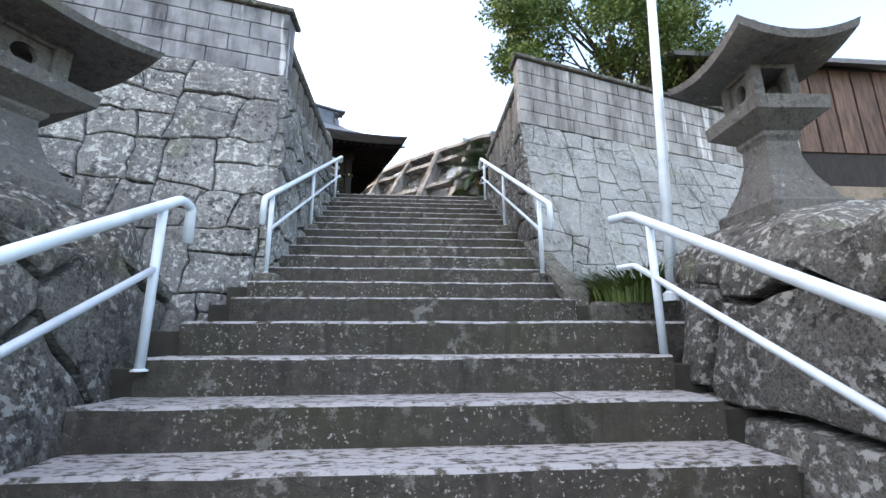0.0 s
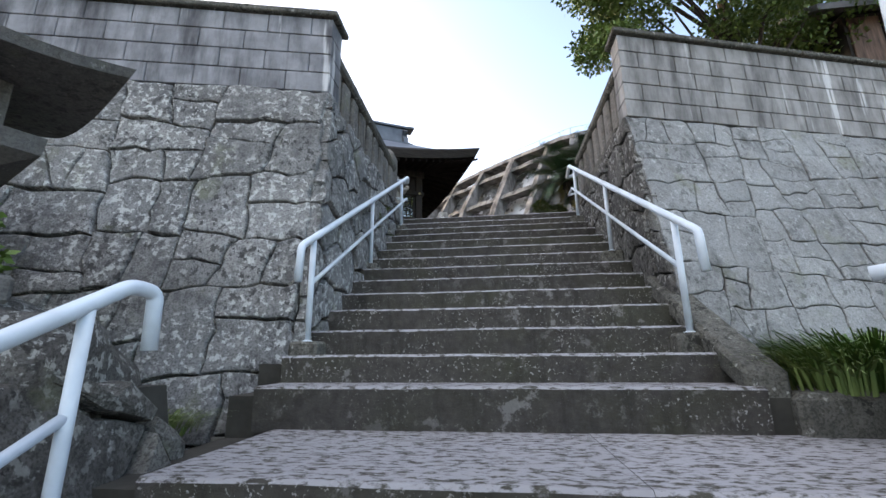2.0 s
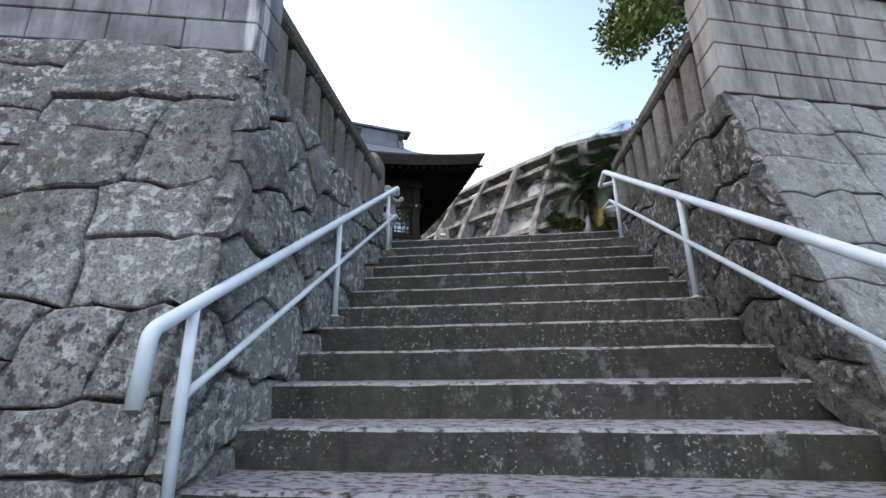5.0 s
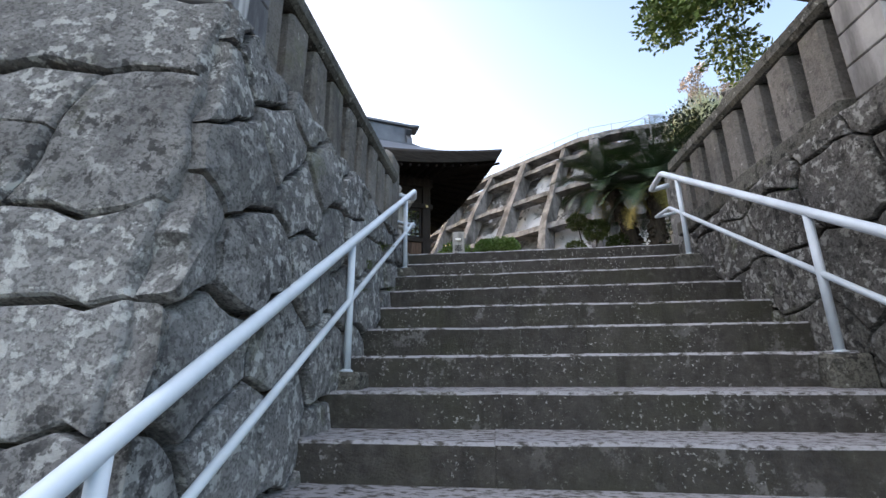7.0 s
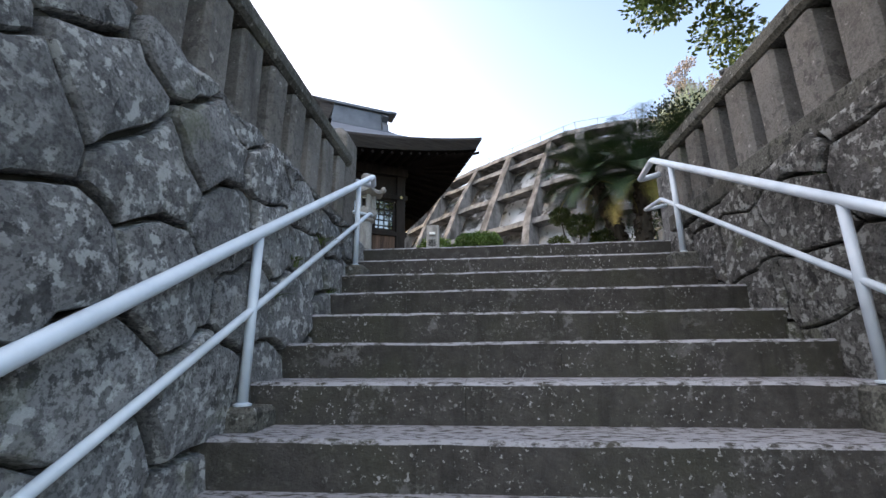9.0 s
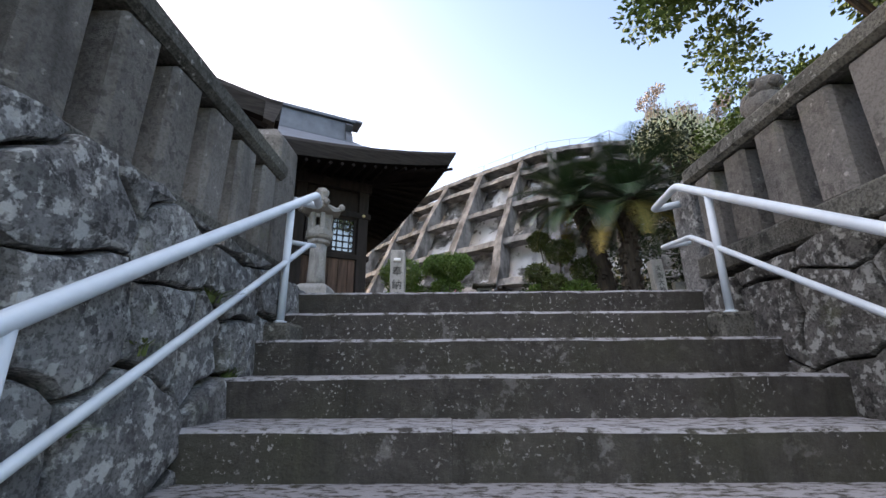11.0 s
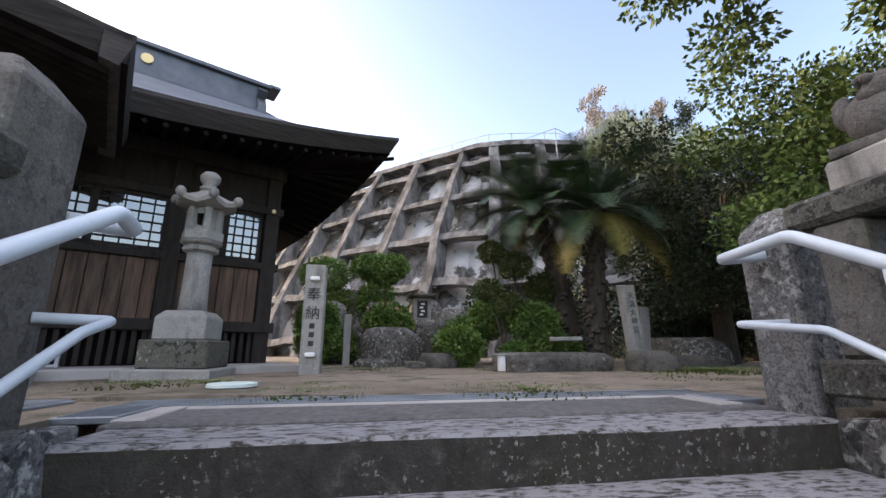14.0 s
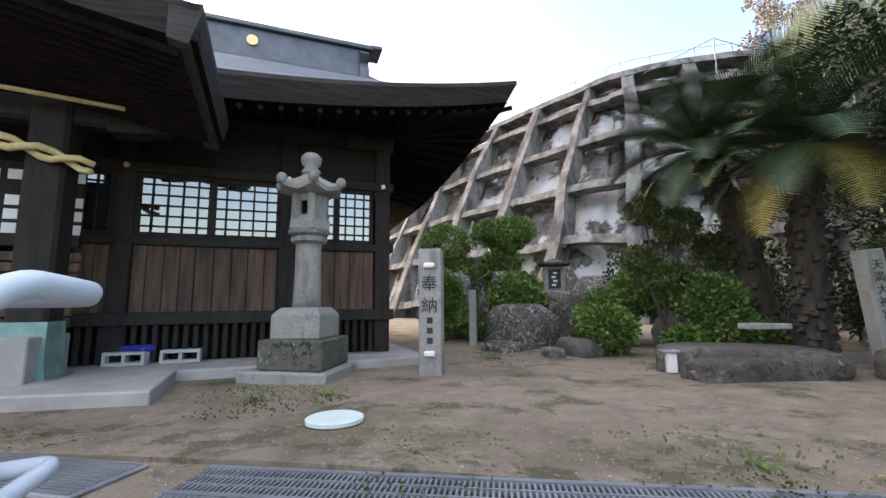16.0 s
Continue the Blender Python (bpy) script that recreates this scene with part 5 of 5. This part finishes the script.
rng = random.Random(77)
lumps = []
branches = []
for k in range(64):
    a = rng.uniform(0, 6.28)
    d = 2.9 * math.sqrt(rng.random())
    c = (-0.1 + 1.08 * d * math.cos(a), 0.6 * d * math.sin(a), 4.7 + rng.uniform(-1.0, 2.2) - 0.07 * d * d)
    if c[0] < -2.2 and c[2] < 3.6:
        continue
    lumps.append((*c, rng.uniform(0.32, 0.62)))
    if k % 5 == 0:
        branches.append([(0, 0, 2.4), (c[0] * 0.4, c[1] * 0.4, 3.7), c])
for k in range(14):
    c = (rng.uniform(-3.3, -2.2), rng.uniform(-1.2, 0.4), rng.uniform(3.5, 5.6))
    lumps.append((*c, rng.uniform(0.28, 0.45)))
    if k % 3 == 0:
        branches.append([(0, 0, 3.4), (c[0] * 0.55, c[1] * 0.5, 4.9), c])
for c in ((-2.9, -0.7, 3.3), (-2.6, -1.0, 3.2), (-2.4, -0.6, 3.6)):
    lumps.append((*c, 0.32))
tree("tree", 5.1, 8.7, G, [(0, 0, 0), (0.1, 0, 1.4), (-0.05, 0, 2.8), (-0.2, 0, 4.6)], branches, lumps, LEAF, "broadleaf tree overhanging the stairs with glossy green leaves", 2700, 0.10, 78)
rng = random.Random(99)
for n_, (x, y, z, R, h, mt, lb, sd) in enumerate(((6.2, 13.4, G, 2.0, 3.2, DARKLEAF, "dense dark pine behind the cycads", 5), (8.6, 15.2, G, 2.5, 4.0, DARKLEAF, "dense dark evergreen on the garden side", 6), (8.5, 10.5, G, 1.8, 3.0, LEAF, "leafy green tree beyond the stone fence", 7))):
    lumps = [(rng.uniform(-R, R), rng.uniform(-R, R) * 0.6, h * rng.uniform(0.25, 1.25), rng.uniform(0.55, 0.95)) for _ in range(22)]
    tree("evergreen_tree", x, y, z, [(0, 0, 0), (0, 0, h * 0.5), (0, 0, h)], [[(0, 0, h * 0.4), (l[0] * .5, l[1] * .5, l[2] * .9), l[:3]] for l in lumps], lumps, mt, lb, 2800, 0.085, sd)

rng = random.Random(123)
lumps = [(rng.uniform(-0.9, 1.6), rng.uniform(-0.8, 0.8), rng.uniform(1.6, 4.4), rng.uniform(0.38, 0.62)) for _ in range(30)]
tree("tree", 5.2, 10.6, G, [(0.4, 0, 0), (0.4, 0, 1.4), (0.3, 0, 3.4)], [[(0.4, 0, 1.2), (l[0] * .5, l[1] * .5, l[2] * .85), l[:3]] for l in lumps[::4]], lumps, LEAF, "leafy green tree beside the head of the stairs", 2300, 0.09, 124, thick=0.14)

# ---- lion-dog statue on a plinth behind the fence ----


def guardian(x, y, z, turn):
    bm = bmesh.new()
    for c, r, sq in (((0, 0, 0.35), 0.24, (1, 1.2, 1.3)), ((0, -0.12, 0.62), 0.2, (1, 1, 1)), ((0, -0.27, 0.62), 0.13, (1.1, 1, 0.8)), ((-0.12, -0.2, 0.15), 0.08, (1, 1, 2.2)), ((0.12, -0.2, 0.15), 0.08, (1, 1, 2.2)), ((0, 0.26, 0.5), 0.12, (0.7, 1, 1.8)), ((0.16, -0.05, 0.72), 0.07, (1, 1, 1)), ((-0.16, -0.05, 0.72), 0.07, (1, 1, 1)), ((0.14, -0.02, 0.56), 0.09, (1, 1, 1)), ((-0.14, -0.02, 0.56), 0.09, (1, 1, 1)), ((0, 0.02, 0.78), 0.09, (1.5, 1, 0.8))):
        bmesh.ops.create_icosphere(bm, subdivisions=2, radius=r, matrix=Matrix.Translation(c) @ Matrix.Diagonal((*sq, 1)))
    for v in bm.verts:
        v.co += 0.03 * noise.noise_vector(v.co * 9)
    box(bm, -0.28, 0.28, -0.38, 0.38, -0.06, 0.06, 0.01)
    ob = put("guardian_lion_statue", bm, LANTERN, True)
    ob.matrix_world = pose(x, y, z, 0, 0, turn) @ Matrix.Diagonal((0.52, 0.52, 0.54, 1))
    tagged(ob, "weathered granite guardian lion statue on a plinth", "statue")
    b = bx(x - 0.17, x + 0.17, y - 0.22, y + 0.22, TERRACE - 0.1, z - 0.032, 0.02, 0.004)
    tagged(put("statue_plinth", b, GRANITE), "square granite plinth under a statue", "plinth", "statue plinths")


guardian(2.36, 7.98, 5.92, 12)

# ---- crib-faced hillside ----
PLAN = [(18, 20.2), (9.8, 20.3), (6.7, 20.6), (3.4, 21.5), (1.2, 22.9), (-1.0, 24.8), (-4.0, 27.4), (-7.0, 30.4), (-9.4, 33.5), (-14, 40)]


def hill_line(s):
    """A point on the foot of the slope, s metres along it, and the way out of the slope."""
    for (x0, y0), (x1, y1) in zip(PLAN, PLAN[1:]):
        l = math.hypot(x1 - x0, y1 - y0)
        if s <= l or (x1, y1) == PLAN[-1]:
            k = s / l
            return Vector((x0 + (x1 - x0) * k, y0 + (y1 - y0) * k, 0)), Vector((-(y0 - y1) / l * -1, -(x1 - x0) / l * -1, 0))
        s -= l


HILL_H = 11.6


def hill(s, h, d):
    """h metres up the slope, d metres out of it."""
    p, o = hill_line(s)
    ease = hill_line(max(0, s - 1.2))[1] + hill_line(s + 1.2)[1] + o
    o = ease.normalized()
    if o.y > 0:
        o = -o
    back = 0.34 * h + 0.012 * h * h
    return Vector((p.x, p.y, G - 0.2 + h)) - o * (back - d)


hillside = thing("hillside", "steep hillside held by a weathered grey concrete crib of beams", "hillside", kind="structure")
bm = bmesh.new()
NS, NH = 150, 44
g = []
for i in range(NS + 1):
    row = []
    for j in range(NH + 1):
        s, h = 46.0 * i / NS, HILL_H * j / NH
        d = -0.85 + 0.42 * noise.noise(Vector((s * 0.8, h * 0.8, 1))) + 0.16 * noise.noise(Vector((s * 2.3, h * 2.3, 4)))
        row.append(bm.verts.new(hill(s, h, d)))
    top = row[-1].co + Vector((0, 7, 0.6))
    row.append(bm.verts.new(top))
    g.append(row)
for i in range(NS):
    for j in range(NH + 1):
        bm.faces.new((g[i][j], g[i + 1][j], g[i + 1][j + 1], g[i][j + 1]))
part("slope_face", bm, CELL, hillside, "stained concrete and rock filling of the crib", True)


def beam(points, w, depth, name):
    """A square concrete beam along slope points (s, h)."""
    bm = bmesh.new()
    rows = []
    for k, (s, h) in enumerate(points):
        s2, h2 = points[min(k + 1, len(points) - 1)]
        s1, h1 = points[max(k - 1, 0)]
        a = math.atan2(h2 - h1, s2 - s1)
        ns, nh = -math.sin(a) * w / 2, math.cos(a) * w / 2
        wob = 0.04 * noise.noise(Vector((s * 2, h * 2, 7)))
        rows.append([bm.verts.new(hill(s + q * ns, h + q * nh, dd + wob)) for q, dd in ((-1, -0.5), (-0.8, depth), (0.8, depth), (1, -0.5))])
    for r, t in zip(rows, rows[1:]):
        for k in range(4):
            bm.faces.new((r[k], t[k], t[(k + 1) % 4], r[(k + 1) % 4]))
    bm.faces.new(rows[0])
    bm.faces.new(rows[-1][::-1])
    bmesh.ops.recalc_face_normals(bm, faces=bm.faces)
    part(name, bm, CRIB, hillside)


for k in range(14):
    s = 1.0 + 3.3 * k
    beam([(s + 0.25 * noise.noise(Vector((k, h * 0.4, 0))), h) for h in [HILL_H * q / 14 for q in range(15)]], 0.62, 0.42, "rib")
    for q in range(5):
        h = 0.9 + 2.35 * q
        beam([(s - 0.55, h), (s, h), (s + 0.55, h)], 0.5, 0.22, "node_block")
for k in range(5):
    h = 0.9 + 2.35 * k
    beam([(0.5 + 0.75 * q, min(HILL_H, h + 0.22 * noise.noise(Vector((q * 0.35, k * 3, 2))))) for q in range(60)], 0.42, 0.3, "beam")
beam([(0.5 + 0.75 * q, HILL_H - 0.1 + 0.2 * noise.noise(Vector((q * 0.4, 3, 9)))) for q in range(60)], 0.5, 0.45, "top_beam")
# railing and line on the hill top
hr = thing("hilltop_railing", "thin wire railing along the top of the hillside", "railing")
for k in range(10):
    p = hill(8.0 + 2.2 * k, HILL_H, -0.3)
    part("post", tube(bmesh.new(), [p, p + Vector((0, 0, 0.9))], 0.025, 6), IRON, hr)
    q = hill(8.0 + 2.2 * (k + 1), HILL_H, -0.3)
    part("wire", tube(bmesh.new(), [p + Vector((0, 0, 0.88)), q + Vector((0, 0, 0.88))], 0.012, 5), IRON, hr)

# growth on the hill: plumes and dry bamboo
rng = random.Random(5)
bm = bmesh.new()
for _ in range(1700):
    x, y = rng.uniform(5.8, 12.5), rng.uniform(15.3, 17.5)
    z = G + 5.1 + 0.25 * (y - 15) + 0.08 * (x - 5) + 0.7 * noise.noise(Vector((x * 0.4, y * 0.4, 2)))
    l = rng.uniform(0.6, 1.3)
    dx, dy = rng.uniform(-0.25, 0.25), rng.uniform(-0.2, 0.2)
    w = 0.022
    bm.faces.new([bm.verts.new(c) for c in ((x - w, y, z), (x + w, y, z), (x + dx, y + dy, z + l))])
tagged(put("pale_plumes", bm, PLUME), "pale upright grass plumes above the dark hedge", "grass", kind="stuff")
rng = random.Random(15)
lumps = [(rng.uniform(-5, 5), rng.uniform(-1.5, 1.5), rng.uniform(0.3, 4.9), rng.uniform(0.6, 1.0)) for _ in range(44)]
tree("hedge", 9.6, 16.8, G, [(0, 0, 0), (0, 0, 1), (0, 0, 2)], [[(0, 0, 1), (l[0] * .5, l[1] * .5, l[2] * .9), l[:3]] for l in lumps], lumps, DARKLEAF, "broad dark hedge at the foot of the hill", 1500, 0.115, 31)
for k in range(9):
    rng = random.Random(200 + k)
    x, y = 11.6 + 0.95 * k + rng.uniform(-.3, .3), 26.0 + rng.uniform(-1, 1)
    H = rng.uniform(3.0, 5.0)
    ls = [(rng.uniform(-.6, .6), rng.uniform(-.5, .5), H * q, 0.55 * (1.15 - 0.6 * q)) for q in (0.35, 0.5, 0.62, 0.74, 0.86, 0.97)]
    tree("bamboo", x, y, G + 10.3, [(0, 0, 0), (0.1, 0, H * .5), (0.25, 0, H)], [[(0, 0, l[2] * .8), (l[0] * .5, l[1] * .5, l[2] * .9), l[:3]] for l in ls], ls, BAMBOO if k < 5 else DARKLEAF, "tall dry bamboo clump on the hill top" if k < 5 else "dark small-leaved tree on the hill top", 1500, 0.15, 300 + k, (1, 1, 1.2), 0.05)

# ---- small timber house behind the right-hand wall ----
house = thing("side_house", "small brown timber house with dark tiled roof behind the wall", "house", (-0.95, -0.83, -0.09))
part("wall", bx(7.9, 13.5, 9.5, 10.8, 4.5, 8.6, 0), DARKWOOD, house)
for k in range(9):
    part("board", bx(7.95 + 0.6 * k, 8.5 + 0.6 * k, 9.46, 9.495, 6.2, 8.5, 0.006), WOOD, house)
b = loft(bmesh.new(), [[(x, y, z) for y, z in ((9.1, 8.45), (9.1, 8.58), (10.1, 9.15), (11.1, 8.58), (11.1, 8.45), (10.1, 9.0))] for x in (7.2, 14.2)])
bmesh.ops.recalc_face_normals(b, faces=b.faces)
part("roof", b, TILE, house)
part("ridge", tube(bmesh.new(), [(7.15, 10.1, 9.2), (14.3, 10.1, 9.2)], 0.1, 8), TILE, house)
# tiled cap of a small outbuilding behind the left parapet
cap = thing("tiled_cap", "small grey tiled cap with round knob behind the parapet", "roof cap", (-2.72, 5.5, 0.02))
part("body", bx(-0.33, 0.33, -0.25, 0.25, TERRACE - 0.1, 6.3, 0.01), GRANITE, cap)
part("slab", bx(-0.42, 0.42, -0.35, 0.35, 6.3, 6.4, 0.03), GRANITE, cap)
part("knob", lathe([(0.12, 6.4), (0.17, 6.47), (0.16, 6.55), (0.08, 6.62), (0.02, 6.63)], 16), GRANITE, cap, smooth=True)

# low weeds in the yard
for x, y, r, n, sd in ((-0.9, 9.25, 0.5, 260, 41), (0.6, 9.2, 0.7, 300, 42), (-2.4, 10.3, 0.6, 380, 43), (-3.1, 9.3, 0.5, 260, 44), (-1.9, 10.5, 0.3, 160, 45), (3.6, 11.0, 0.9, 700, 46), (-0.6, 12.9, 0.9, 500, 47), (1.4, 12.2, 0.5, 260, 48), (2.6, 10.4, 0.8, 260, 49), (-1.0, 10.1, 0.2, 90, 50)):
    tuft(x, y, TERRACE - 0.005, r, 0.035 if sd not in (46,) else 0.12, n, sd, GRASS, "low green weeds on the trodden earth")
# small ferns rooted in the joints of the left wall
for y, z, sd in ((6.35, 4.0, 61), (6.75, 4.25, 62), (6.1, 3.75, 63), (7.0, 3.9, 64)):
    tuft(XL + 0.02, y, z, 0.05, 0.13, 60, sd, GRASS, "small green fern growing from a wall joint")

# mast with wires on the hill top
mast = thing("wire_mast", "thin grey mast with two wires on the hill top", "mast", (6.75, 20.94, 0))
part("pole", tube(bmesh.new(), [(0, 0, 12.4), (0, 0, 13.88)], 0.03, 8, 0.02), IRON, mast)
part("wire", tube(bmesh.new(), [(0, 0, 13.86), (-2.2, 0.1, 12.9)], 0.014, 5), IRON, mast)
part("wire", tube(bmesh.new(), [(0, 0, 13.86), (1.5, 0.1, 13.3)], 0.014, 5), IRON, mast)

# light green mesh fence on the planted bank
mesh_fence = thing("mesh_fence", "low light green mesh fence on the planted bank", "fence", (5.84, 17.0, 10.7), 3)
for k in range(4):
    part("post", tube(bmesh.new(), [(0.55 * k, 0, -1.2), (0.55 * k, 0, 0.5)], 0.022, 6), PALEGREEN, mesh_fence)
for z in (0.05, 0.27, 0.48):
    part("rail", tube(bmesh.new(), [(0, 0, z), (1.65, 0, z)], 0.012, 6), PALEGREEN, mesh_fence)

bush(5.6, 14.4, G, [(0, 0, .5, .7), (.7, .2, .8, .8), (1.3, 0, .5, .7)], DARKLEAF, "dark dense shrub under the evergreens", leaves=1500, size=0.08, seed=41)
